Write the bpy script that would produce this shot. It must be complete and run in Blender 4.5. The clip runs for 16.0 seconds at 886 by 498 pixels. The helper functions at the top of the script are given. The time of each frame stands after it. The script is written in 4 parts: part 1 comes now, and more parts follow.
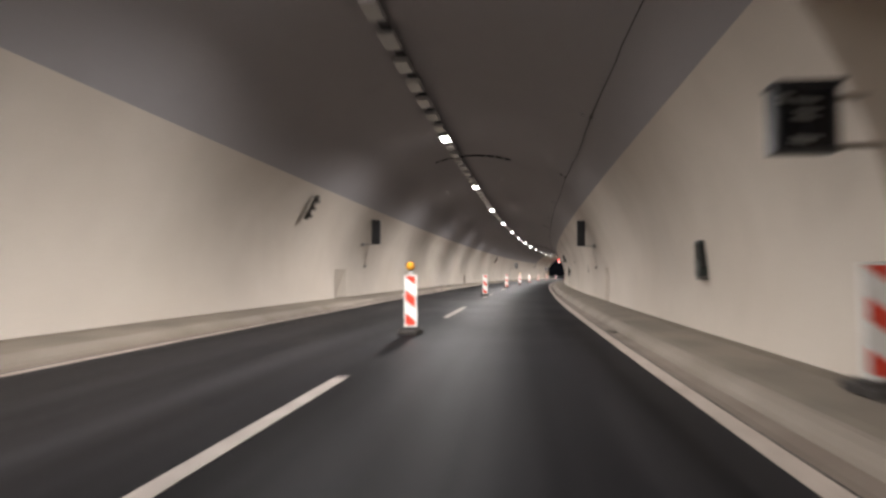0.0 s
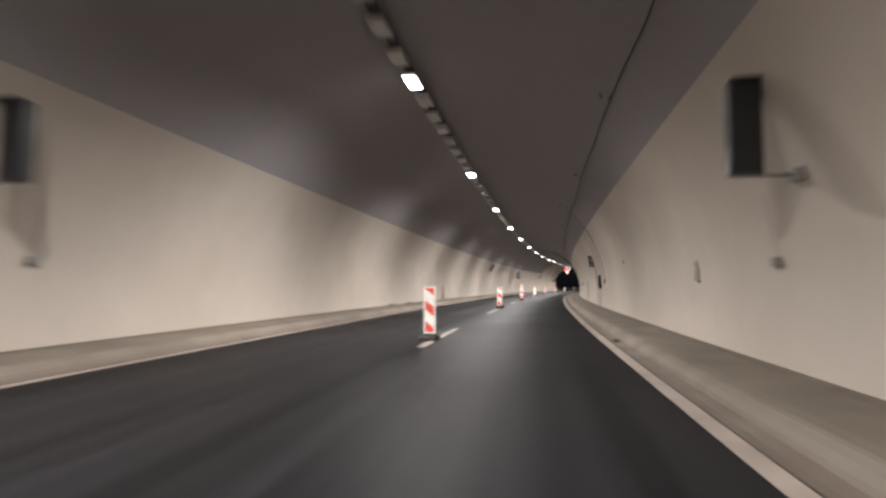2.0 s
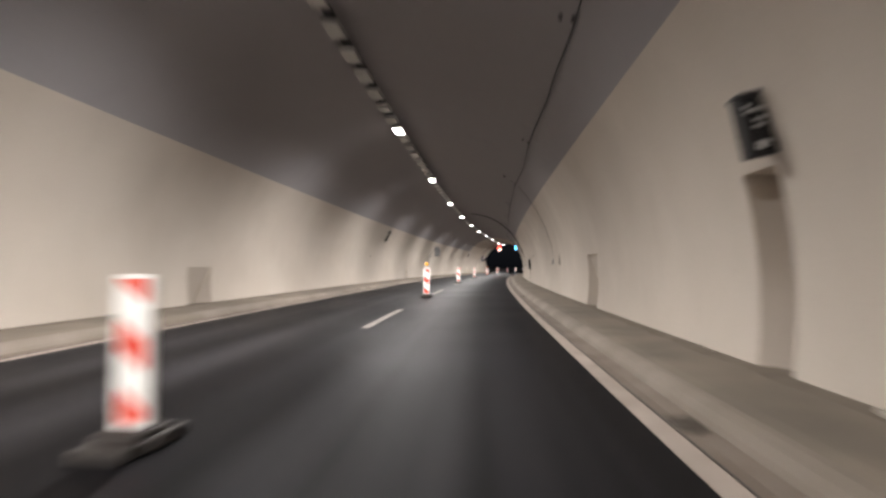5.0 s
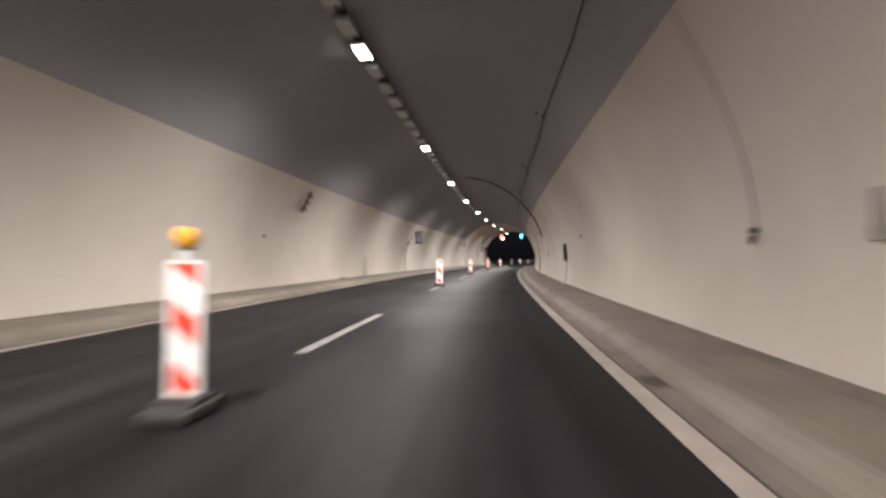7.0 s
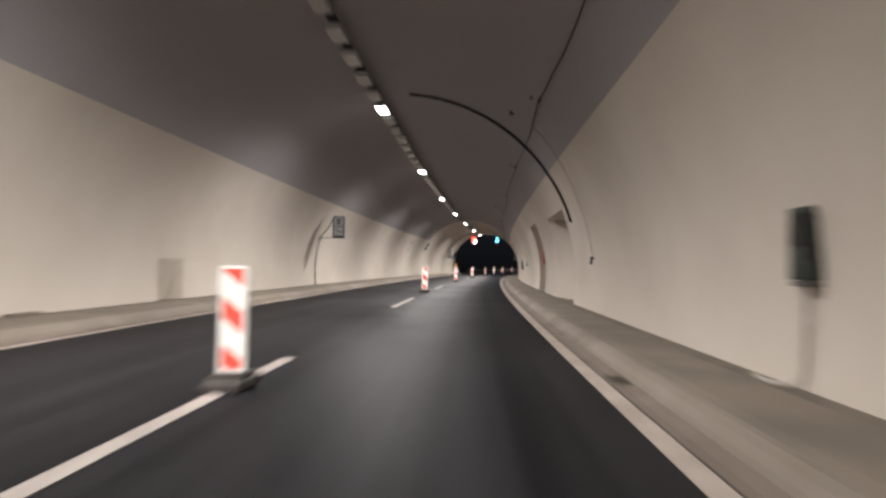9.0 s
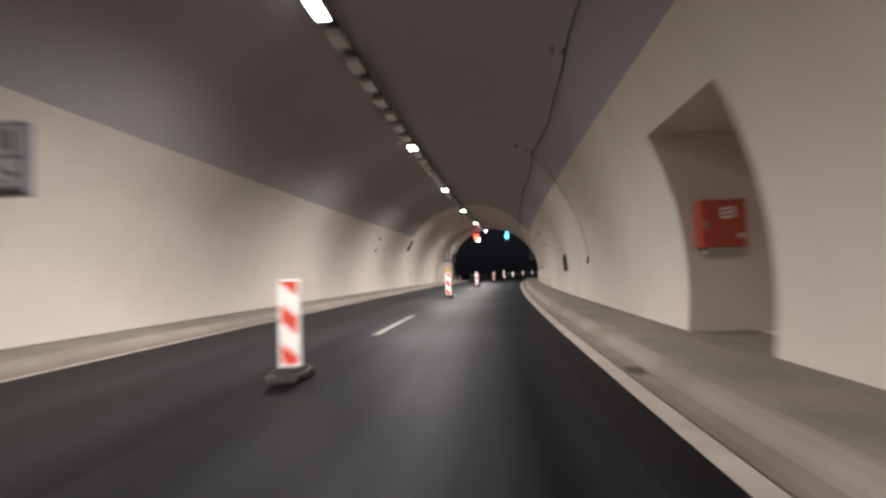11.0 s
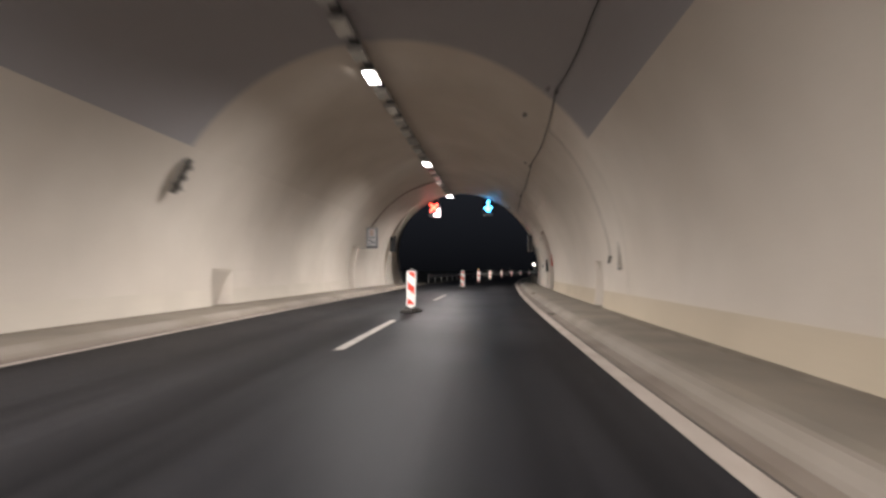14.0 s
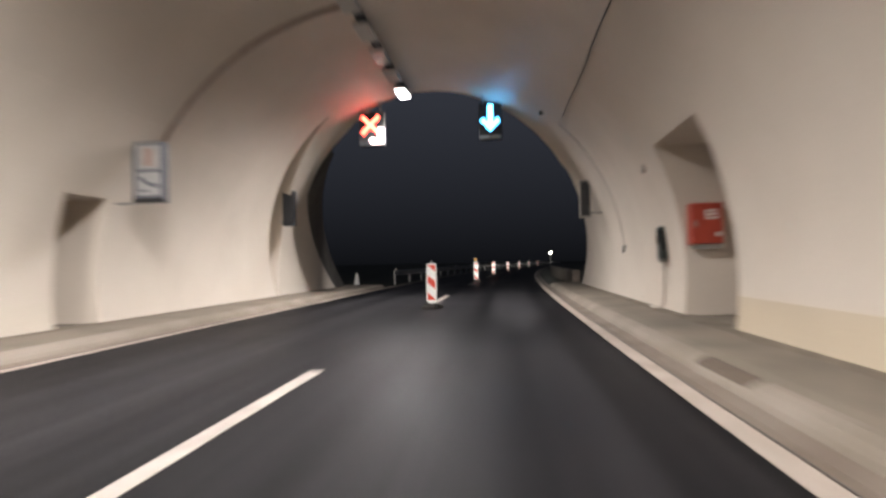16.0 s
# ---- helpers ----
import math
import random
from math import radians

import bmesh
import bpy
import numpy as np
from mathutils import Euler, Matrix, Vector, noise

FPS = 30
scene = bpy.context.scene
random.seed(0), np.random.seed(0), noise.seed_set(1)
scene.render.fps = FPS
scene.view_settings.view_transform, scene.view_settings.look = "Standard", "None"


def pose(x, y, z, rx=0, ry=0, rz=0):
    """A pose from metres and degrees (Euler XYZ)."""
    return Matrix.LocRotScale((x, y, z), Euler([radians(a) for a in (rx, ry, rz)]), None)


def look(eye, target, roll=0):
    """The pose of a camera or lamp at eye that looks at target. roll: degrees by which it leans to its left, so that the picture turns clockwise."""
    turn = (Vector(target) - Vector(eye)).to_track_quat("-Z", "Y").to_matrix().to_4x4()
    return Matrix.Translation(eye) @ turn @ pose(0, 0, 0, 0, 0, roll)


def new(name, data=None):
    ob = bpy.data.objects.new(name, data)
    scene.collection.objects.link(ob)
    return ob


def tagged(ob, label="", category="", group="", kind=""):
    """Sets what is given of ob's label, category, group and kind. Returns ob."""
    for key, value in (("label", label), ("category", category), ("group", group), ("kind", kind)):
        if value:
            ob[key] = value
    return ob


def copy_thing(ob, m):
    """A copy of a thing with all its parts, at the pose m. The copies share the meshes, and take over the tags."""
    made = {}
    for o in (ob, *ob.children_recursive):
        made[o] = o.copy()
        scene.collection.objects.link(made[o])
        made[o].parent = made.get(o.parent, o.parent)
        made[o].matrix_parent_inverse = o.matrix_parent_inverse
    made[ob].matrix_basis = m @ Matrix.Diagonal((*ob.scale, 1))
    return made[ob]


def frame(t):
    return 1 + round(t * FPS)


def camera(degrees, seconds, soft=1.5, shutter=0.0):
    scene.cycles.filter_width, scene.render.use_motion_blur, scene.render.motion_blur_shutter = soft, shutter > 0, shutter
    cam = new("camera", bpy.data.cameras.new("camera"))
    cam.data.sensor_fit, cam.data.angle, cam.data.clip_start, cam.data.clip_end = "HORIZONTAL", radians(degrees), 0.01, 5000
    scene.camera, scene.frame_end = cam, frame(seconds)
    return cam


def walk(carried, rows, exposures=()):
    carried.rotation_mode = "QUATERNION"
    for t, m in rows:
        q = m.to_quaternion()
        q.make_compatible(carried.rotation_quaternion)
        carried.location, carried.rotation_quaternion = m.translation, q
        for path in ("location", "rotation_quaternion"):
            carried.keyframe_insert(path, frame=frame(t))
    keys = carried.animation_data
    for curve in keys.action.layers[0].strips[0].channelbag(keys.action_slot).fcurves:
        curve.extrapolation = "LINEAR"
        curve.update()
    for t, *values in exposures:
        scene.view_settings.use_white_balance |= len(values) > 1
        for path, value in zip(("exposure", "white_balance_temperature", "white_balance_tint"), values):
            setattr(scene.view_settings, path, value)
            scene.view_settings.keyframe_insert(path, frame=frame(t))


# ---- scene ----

# ======== the road's line: s metres along, u metres to the right of the lane line, z up ========
GRID = np.arange(-90.0, 700.0, 1.0)
CURVATURE = np.interp(GRID, np.arange(0, 245, 35.0), [1.491, 1.290, 1.207, 1.572, 1.511, 1.569, 1.615]) / 1000
HEADING = np.cumsum(CURVATURE)
HEADING -= np.interp(0, GRID, HEADING)
LINE_X, LINE_Y = np.cumsum(np.sin(HEADING)), np.cumsum(np.cos(HEADING))
LINE_X -= np.interp(0, GRID, LINE_X)
LINE_Y -= np.interp(0, GRID, LINE_Y)


def heading(s):
    return float(np.interp(s, GRID, HEADING))


def at(s, u, z):
    a = heading(s)
    return Vector((float(np.interp(s, GRID, LINE_X)) + u * math.cos(a), float(np.interp(s, GRID, LINE_Y)) - u * math.sin(a), z))


def spot(s, u, z, turn=0.0):
    """Pose with x to the right of the road, y along it and z up; turn in degrees, leftwards."""
    return Matrix.Translation(at(s, u, z)) @ Matrix.Rotation(-heading(s) + radians(turn), 4, "Z")


# ======== camera ========
EYE = 1.143
# seconds, s, u, yaw to the right of the road, pitch, roll, rise of the eye on its springs
PATH = [
    (0.0, -0.00, 1.88, -7.30, 2.68, 0.43, 0.0),
    (0.5, 4.31, 1.94, -7.76, 3.86, 0.85, 0.0),
    (1.0, 8.68, 2.02, -8.31, 2.69, -0.34, 0.0),
    (1.5, 12.98, 2.01, -8.70, 3.14, -0.29, 0.05),
    (2.0, 17.10, 2.08, -9.13, 3.94, 0.44, 0.0),
    (2.5, 21.33, 2.12, -6.87, 2.88, 1.88, 0.0),
    (3.0, 25.58, 2.15, -5.22, 3.35, 1.03, 0.02),
    (3.5, 29.83, 2.13, -5.46, 3.99, 1.41, 0.0),
    (4.0, 34.07, 2.19, -5.44, 3.46, -0.05, 0.0),
    (4.5, 38.29, 2.19, -4.39, 2.90, 0.41, 0.0),
    (5.0, 42.45, 2.20, -3.47, 1.91, 0.32, 0.045),
    (5.2, 44.12, 2.20, -2.96, 1.93, 0.60, 0.03),
    (5.6, 47.46, 2.21, -3.13, 1.84, 0.56, 0.0),
    (6.0, 50.82, 2.23, -3.55, 1.63, 0.47, 0.0),
    (6.5, 55.03, 2.25, -4.19, 1.31, 0.33, 0.0),
    (6.9, 58.43, 2.26, -4.61, 1.10, 0.24, 0.0),
    (7.3, 61.84, 2.26, -4.78, 1.02, 0.20, 0.0),
    (7.5, 63.54, 2.26, -4.92, 1.35, 1.46, 0.0),
    (8.0, 67.83, 2.24, -3.67, 0.05, 1.96, 0.0),
    (8.5, 72.15, 2.24, -3.64, 1.16, 1.12, 0.0),
    (9.0, 76.52, 2.19, -2.64, 1.84, 1.46, 0.03),
    (9.2, 78.28, 2.17, -3.36, 2.06, 0.33, 0.015),
    (9.6, 81.78, 2.15, -3.47, 2.11, 0.12, 0.0),
    (10.0, 85.27, 2.16, -3.75, 2.23, -0.38, 0.0),
    (10.5, 89.65, 2.19, -4.16, 2.42, -1.15, 0.0),
    (10.9, 93.20, 2.21, -4.43, 2.54, -1.65, 0.0),
    (11.3, 96.82, 2.21, -4.54, 2.59, -1.86, 0.0),
    (11.5, 98.63, 2.21, -3.94, 2.11, -1.53, 0.0),
    (12.0, 103.23, 2.19, -3.20, 2.46, -0.97, 0.0),
    (12.5, 107.93, 2.13, -3.81, 2.03, -0.12, 0.0),
    (13.0, 112.74, 2.12, -3.95, 1.24, -1.40, 0.0),
    (13.5, 117.55, 2.10, -3.53, 3.30, -0.95, 0.0),
    (13.8, 120.42, 2.11, -3.85, 2.76, -0.47, 0.0),
    (14.0, 122.37, 2.07, -3.86, 2.29, 0.04, 0.0),
    (14.5, 127.28, 2.03, -4.18, 2.03, -0.26, 0.0),
    (15.0, 132.16, 2.02, -5.14, 2.03, -0.94, 0.0),
    (15.5, 136.99, 1.98, -4.39, 2.07, -0.69, 0.0),
    (16.0, 141.81, 1.99, -5.68, 1.47, -1.07, 0.0),
]
cam = camera(79.1, 16.0, soft=2.7, shutter=0.85)
walk(cam, [(t, Matrix.Translation(at(s, u, EYE + rise)) @ Matrix.Rotation(-heading(s) - radians(yaw), 4, "Z")
            @ Matrix.Rotation(radians(90 + pitch), 4, "X") @ Matrix.Rotation(radians(roll), 4, "Z"))
           for t, s, u, yaw, pitch, roll, rise in PATH], [(0, 0.58), (2, 0.62), (4, 0.68), (12.5, 0.68), (13.5, 0.66), (14.5, 0.78), (15.5, 1.02), (16, 1.2)])

# ======== light ========
LAMP_PITCH = 10.57
LIT = [18.46 + LAMP_PITCH * k for k in range(-7, 6)] + [82.0, 92.6, 103.2, 113.9, 124.5, 135.2, 146.0, 156.45]
LAMP_U, LAMP_Z = -0.69, 5.97
LAMP_WATTS = 2020.0
world = bpy.data.worlds.new("night")
scene.world = world
world.use_nodes = True
# night sky, a little paler overhead than over the dark land
wn, wl = world.node_tree.nodes, world.node_tree.links
direction, height, sky = wn.new("ShaderNodeTexCoord"), wn.new("ShaderNodeSeparateXYZ"), wn.new("ShaderNodeValToRGB")
wl.new(direction.outputs["Generated"], height.inputs["Vector"])
wl.new(height.outputs["Z"], sky.inputs["Fac"])
sky.color_ramp.elements[0].position, sky.color_ramp.elements[0].color = 0.0, (0.03, 0.032, 0.04, 1)
sky.color_ramp.elements[1].position, sky.color_ramp.elements[1].color = 0.3, (0.17, 0.185, 0.24, 1)
wl.new(sky.outputs["Color"], wn["Background"].inputs["Color"])
wn["Background"].inputs["Strength"].default_value = 0.08
for s in LIT:
    lamp = bpy.data.lights.new("tunnel_lamp_light", "SPOT")
    lamp.spot_size, lamp.spot_blend, lamp.shadow_soft_size = radians(165), 1.0, 0.07
    lamp.energy, lamp.color = LAMP_WATTS, (1.0, 0.955, 0.932)
    ob = new("tunnel_lamp_light", lamp)
    # the reflectors throw further along the road than up the walls
    ob.matrix_world = spot(s, LAMP_U, LAMP_Z - 0.28) @ Matrix.Diagonal((0.74, 1.35, 1, 1))

# still fill lamps added on the lane; they light the striped sheeting like headlights
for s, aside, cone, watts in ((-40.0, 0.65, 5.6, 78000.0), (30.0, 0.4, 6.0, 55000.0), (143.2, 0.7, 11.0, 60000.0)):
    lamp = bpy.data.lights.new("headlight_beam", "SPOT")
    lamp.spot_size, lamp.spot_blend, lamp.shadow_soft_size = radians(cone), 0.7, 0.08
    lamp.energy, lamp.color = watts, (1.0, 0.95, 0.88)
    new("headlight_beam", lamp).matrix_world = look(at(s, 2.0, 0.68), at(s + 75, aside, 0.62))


# ======== materials ========
def material(name, color, rough=0.6, metal=0.0, vary=0.12, scale=1.5, grain=60.0, bump=0.0, tint=None, spec=0.5, per_piece=0.0):
    """Two scales of variation: broad stains towards tint, and a fine grain that also gives relief."""
    m = bpy.data.materials.new(name)
    m.use_nodes = True
    t, n, l = m.node_tree, m.node_tree.nodes, m.node_tree.links
    b = n["Principled BSDF"]
    b.inputs["Roughness"].default_value, b.inputs["Metallic"].default_value = rough, metal
    b.inputs["Specular IOR Level"].default_value = spec
    co = n.new("ShaderNodeTexCoord")
    big, fine = n.new("ShaderNodeTexNoise"), n.new("ShaderNodeTexNoise")
    big.inputs["Scale"].default_value, big.inputs["Detail"].default_value = scale, 5
    fine.inputs["Scale"].default_value, fine.inputs["Detail"].default_value = grain, 3
    l.new(co.outputs["Object"], big.inputs["Vector"])
    l.new(co.outputs["Object"], fine.inputs["Vector"])
    ramp = n.new("ShaderNodeMapRange")
    ramp.inputs["From Min"].default_value, ramp.inputs["From Max"].default_value = 0.36, 0.68
    l.new(big.outputs["Fac"], ramp.inputs["Value"])
    mix = n.new("ShaderNodeMix")
    mix.data_type = "RGBA"
    dark = tint or tuple(c * (1 - vary) for c in color)
    mix.inputs["A"].default_value, mix.inputs["B"].default_value = (*color, 1), (*dark, 1)
    l.new(ramp.outputs["Result"], mix.inputs["Factor"])
    speck = n.new("ShaderNodeMapRange")
    speck.inputs["To Min"].default_value, speck.inputs["To Max"].default_value = 1 - vary * 0.7, 1 + vary * 0.7
    l.new(fine.outputs["Fac"], speck.inputs["Value"])
    mul = n.new("ShaderNodeVectorMath")
    mul.operation = "SCALE"
    l.new(mix.outputs["Result"], mul.inputs[0])
    value = speck.outputs["Result"]
    if per_piece:
        info, one = n.new("ShaderNodeObjectInfo"), n.new("ShaderNodeMapRange")
        one.inputs["To Min"].default_value, one.inputs["To Max"].default_value = 1 - per_piece, 1 + per_piece
        l.new(info.outputs["Random"], one.inputs["Value"])
        both = n.new("ShaderNodeMath")
        both.operation = "MULTIPLY"
        l.new(value, both.inputs[0])
        l.new(one.outputs["Result"], both.inputs[1])
        value = both.outputs["Value"]
    l.new(value, mul.inputs["Scale"])
    l.new(mul.outputs["Vector"], b.inputs["Base Color"])
    rr = n.new("ShaderNodeMapRange")
    rr.inputs["To Min"].default_value, rr.inputs["To Max"].default_value = max(rough - 0.1, 0.03), min(rough + 0.1, 1)
    l.new(big.outputs["Fac"], rr.inputs["Value"])
    l.new(rr.outputs["Result"], b.inputs["Roughness"])
    if bump:
        bp = n.new("ShaderNodeBump")
        bp.inputs["Strength"].default_value, bp.inputs["Distance"].default_value = min(bump, 1.0), 0.004
        l.new(fine.outputs["Fac"], bp.inputs["Height"])
        l.new(bp.outputs["Normal"], b.inputs["Normal"])
    return m


def glow(name, color, strength):
    m = bpy.data.materials.new(name)
    m.use_nodes = True
    b = m.node_tree.nodes["Principled BSDF"]
    b.inputs["Base Color"].default_value = (*color, 1)
    b.inputs["Emission Color"].default_value, b.inputs["Emission Strength"].default_value = (*color, 1), strength
    return m


# dark tone that puts the shade of the portal's left flank into colour
FLANK_SHADE = material("shade_toned_concrete", (0.13, 0.122, 0.115), 0.9, vary=0.25, scale=0.8, grain=40, bump=0.3, tint=(0.085, 0.08, 0.075), spec=0.2)
WALL = material("pale_wall_coating", (0.625, 0.563, 0.495), 0.6, vary=0.085, scale=0.35, grain=30, bump=0.08, tint=(0.56, 0.498, 0.43), spec=0.25)
CEILING = material("sooty_concrete", (0.38, 0.363, 0.372), 0.9, vary=0.12, scale=0.5, grain=35, bump=0.2, spec=0.2)
ASPHALT = material("asphalt", (0.030, 0.029, 0.0325), 0.47, vary=0.3, scale=0.25, grain=90, bump=0.5, tint=(0.045, 0.043, 0.046), spec=0.07)


def wear_and_sheen(m):
    """Long pale and dark streaks in the wheel tracks, and the lamps' sheen as a pale band, from the road's own lateral
    and lengthwise measures.
    """
    n, l = m.node_tree.nodes, m.node_tree.links
    b = n["Principled BSDF"]
    source = b.inputs["Base Color"].links[0].from_socket
    a, st = n.new("ShaderNodeAttribute"), n.new("ShaderNodeTexNoise")
    a.attribute_name = "road_place"
    st.inputs["Scale"].default_value, st.inputs["Detail"].default_value = 1.0, 4
    sc = n.new("ShaderNodeVectorMath")
    sc.operation = "MULTIPLY"
    sc.inputs[1].default_value = (2.1, 0.035, 1)
    l.new(a.outputs["Vector"], sc.inputs[0])
    l.new(sc.outputs["Vector"], st.inputs["Vector"])
    rg = n.new("ShaderNodeMapRange")
    rg.inputs["From Min"].default_value, rg.inputs["From Max"].default_value = 0.3, 0.7
    rg.inputs["To Min"].default_value, rg.inputs["To Max"].default_value = 0.5, 1.75
    l.new(st.outputs["Fac"], rg.inputs["Value"])
    sep, across, ramp = n.new("ShaderNodeSeparateXYZ"), n.new("ShaderNodeMapRange"), n.new("ShaderNodeValToRGB")
    l.new(a.outputs["Vector"], sep.inputs["Vector"])
    across.inputs["From Min"].default_value, across.inputs["From Max"].default_value = -3.73, 3.66
    l.new(sep.outputs["X"], across.inputs["Value"])
    l.new(across.outputs["Result"], ramp.inputs["Fac"])
    # pale band of the driven lane puts the lamps' reflected streak into the colour
    stops = [(-3.7, 0.29), (-3.2, 0.29), (-2.5, 0.42), (-1.9, 0.34), (-1.2, 0.44), (-0.5, 0.3), (0.2, 0.5), (0.45, 0.8), (1.1, 0.84),
             (1.4, 1.0), (1.65, 0.86), (2.1, 0.74), (2.4, 0.38), (3.5, 0.32)]
    for i, (u, v) in enumerate(stops):
        e = ramp.color_ramp.elements[i] if i < 2 else ramp.color_ramp.elements.new(0.5)
        e.position, e.color = (u + 3.73) / 7.39, (v, v, v, 1)
    both = n.new("ShaderNodeMath")
    both.operation = "MULTIPLY"
    l.new(rg.outputs["Result"], both.inputs[0])
    l.new(ramp.outputs["Color"], both.inputs[1])
    gloss = n.new("ShaderNodeMath")
    gloss.operation = "MULTIPLY"
    gloss.inputs[1].default_value = 0.075
    l.new(ramp.outputs["Color"], gloss.inputs[0])
    l.new(gloss.outputs["Value"], b.inputs["Specular IOR Level"])
    mu = n.new("ShaderNodeVectorMath")
    mu.operation = "SCALE"
    l.new(source, mu.inputs[0])
    l.new(both.outputs["Value"], mu.inputs["Scale"])
    l.new(mu.outputs["Vector"], b.inputs["Base Color"])


def runs(m, amount, scale):
    """Faint upright runs and patches of grime."""
    n, l = m.node_tree.nodes, m.node_tree.links
    b = n["Principled BSDF"]
    source = b.inputs["Base Color"].links[0].from_socket
    co, sc, st, rg, mu = (n.new(k) for k in ("ShaderNodeTexCoord", "ShaderNodeVectorMath", "ShaderNodeTexNoise", "ShaderNodeMapRange", "ShaderNodeVectorMath"))
    sc.operation, mu.operation = "MULTIPLY", "SCALE"
    sc.inputs[1].default_value = scale
    l.new(co.outputs["Object"], sc.inputs[0])
    l.new(sc.outputs["Vector"], st.inputs["Vector"])
    st.inputs["Scale"].default_value, st.inputs["Detail"].default_value, st.inputs["Roughness"].default_value = 1.0, 6, 0.62
    rg.inputs["From Min"].default_value, rg.inputs["From Max"].default_value = 0.3, 0.7
    rg.inputs["To Min"].default_value, rg.inputs["To Max"].default_value = 1 - amount, 1 + amount
    l.new(st.outputs["Fac"], rg.inputs["Value"])
    l.new(source, mu.inputs[0])
    l.new(rg.outputs["Result"], mu.inputs["Scale"])
    l.new(mu.outputs["Vector"], b.inputs["Base Color"])


wear_and_sheen(ASPHALT)
runs(WALL, 0.04, (0.7, 0.7, 0.28))
runs(CEILING, 0.1, (0.5, 0.5, 0.5))
PAINT = material("road_paint", (0.36, 0.306, 0.268), 0.7, vary=0.22, scale=2.2, grain=70, bump=0.3, tint=(0.275, 0.232, 0.2), spec=0.2)
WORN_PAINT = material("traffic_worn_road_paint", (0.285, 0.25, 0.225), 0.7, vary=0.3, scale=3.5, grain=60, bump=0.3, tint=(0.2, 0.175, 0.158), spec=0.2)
CONCRETE = material("walkway_concrete", (0.192, 0.162, 0.128), 0.85, vary=0.22, scale=0.9, grain=45, bump=0.3, tint=(0.143, 0.123, 0.1), spec=0.25)
GUTTER = material("gutter_concrete", (0.17, 0.138, 0.11), 0.8, vary=0.25, scale=1.4, grain=50, bump=0.4, tint=(0.13, 0.1, 0.078))
# slat colours for the sign glass: a strong painted glint and a weak one
GLINT_STRONG = material("strong_glint_metal", (0.74, 0.74, 0.73), 0.3, 0.15, vary=0.1, scale=9)
GLINT_WEAK = material("weak_glint_metal", (0.3, 0.3, 0.285), 0.45, 0.3, vary=0.25, scale=9)
DARK_KERB = material("dark_kerb_concrete", (0.115, 0.092, 0.072), 0.9, vary=0.25, scale=2.0, grain=50, bump=0.4, spec=0.15)
FOOT_GREY = material("road_dust", (0.19, 0.163, 0.132), 0.95, vary=0.25, scale=3.0, grain=60, bump=0.4, spec=0.1)
SEAL = material("bitumen_joint", (0.075, 0.062, 0.052), 0.6, vary=0.3, scale=2.0, grain=60, bump=0.3)
BEIGE = material("beige_wall_paint", (0.54, 0.46, 0.35), 0.65, vary=0.08, scale=0.8, grain=30, bump=0.08, spec=0.25)
BEIGE_PALE = material("pale_beige_wall_paint", (0.6, 0.54, 0.462), 0.65, vary=0.08, scale=0.8, grain=30, bump=0.08, spec=0.25)
JOINT = material("joint_filler", (0.54, 0.488, 0.427), 0.7, vary=0.15, scale=2.0, spec=0.25)
# paler than the walkway, with light caught on the kerb's rounding in its colour
KERB = material("kerb_concrete", (0.225, 0.193, 0.162), 0.8, vary=0.2, scale=0.7, grain=50, bump=0.3, tint=(0.172, 0.145, 0.115), spec=0.25)
IRON = material("cast_iron", (0.1, 0.085, 0.07), 0.75, 0.2, vary=0.3, scale=8, grain=90, bump=0.3)
HOUSING = material("lamp_housing", (0.55, 0.55, 0.54), 0.45, 0.2, vary=0.12, scale=3, per_piece=0.12)
GLASS_OFF = material("lamp_glass_unlit", (0.5, 0.5, 0.48), 0.15, vary=0.06, scale=2)
GLASS_LIT = glow("lamp_glass_lit", (1.0, 0.97, 0.94), 17.0)
TRAY = material("cable_tray_steel", (0.10, 0.10, 0.105), 0.6, 0.5, vary=0.2, scale=3)
CABLE = material("black_cable", (0.02, 0.02, 0.021), 0.6, vary=0.2, scale=5)
STEEL = material("galvanised_steel", (0.36, 0.36, 0.35), 0.5, 0.7, vary=0.2, scale=6)
DARK = material("dark_enamel", (0.02, 0.021, 0.024), 0.35, vary=0.25, scale=6)
DARK_GREEN = material("dark_green_enamel", (0.018, 0.028, 0.025), 0.35, vary=0.25, scale=6)
GREY_BOX = material("grey_enamel", (0.27, 0.255, 0.235), 0.5, vary=0.15, scale=6)
RED = material("red_enamel", (0.4, 0.058, 0.034), 0.4, vary=0.12, scale=5)
RED_SHEET = material("red_reflective_sheet", (0.72, 0.06, 0.03), 0.4, vary=0.1, scale=7)
WHITE_SHEET = material("white_reflective_sheet", (0.88, 0.87, 0.85), 0.4, vary=0.05, scale=7, tint=(0.8, 0.78, 0.74))
RUBBER = material("recycled_rubber", (0.048, 0.042, 0.038), 0.85, vary=0.3, scale=9, grain=60, bump=0.6)
AMBER = material("amber_lens", (0.78, 0.36, 0.03), 0.2, vary=0.1, scale=20)
WHITE_PLASTIC = material("white_plastic", (0.7, 0.69, 0.66), 0.4, vary=0.1, scale=9)
SIGN_BLUE = material("sign_blue", (0.122, 0.128, 0.15), 0.35, vary=0.12, scale=8)
SIGN_WHITE = material("sign_white", (0.36, 0.352, 0.35), 0.35, vary=0.1, scale=8)
SIGN_PINK = material("sign_faded_red", (0.36, 0.26, 0.225), 0.4, vary=0.12, scale=8)
LED_RED = glow("red_signal_leds", (1.0, 0.06, 0.035), 9.0)
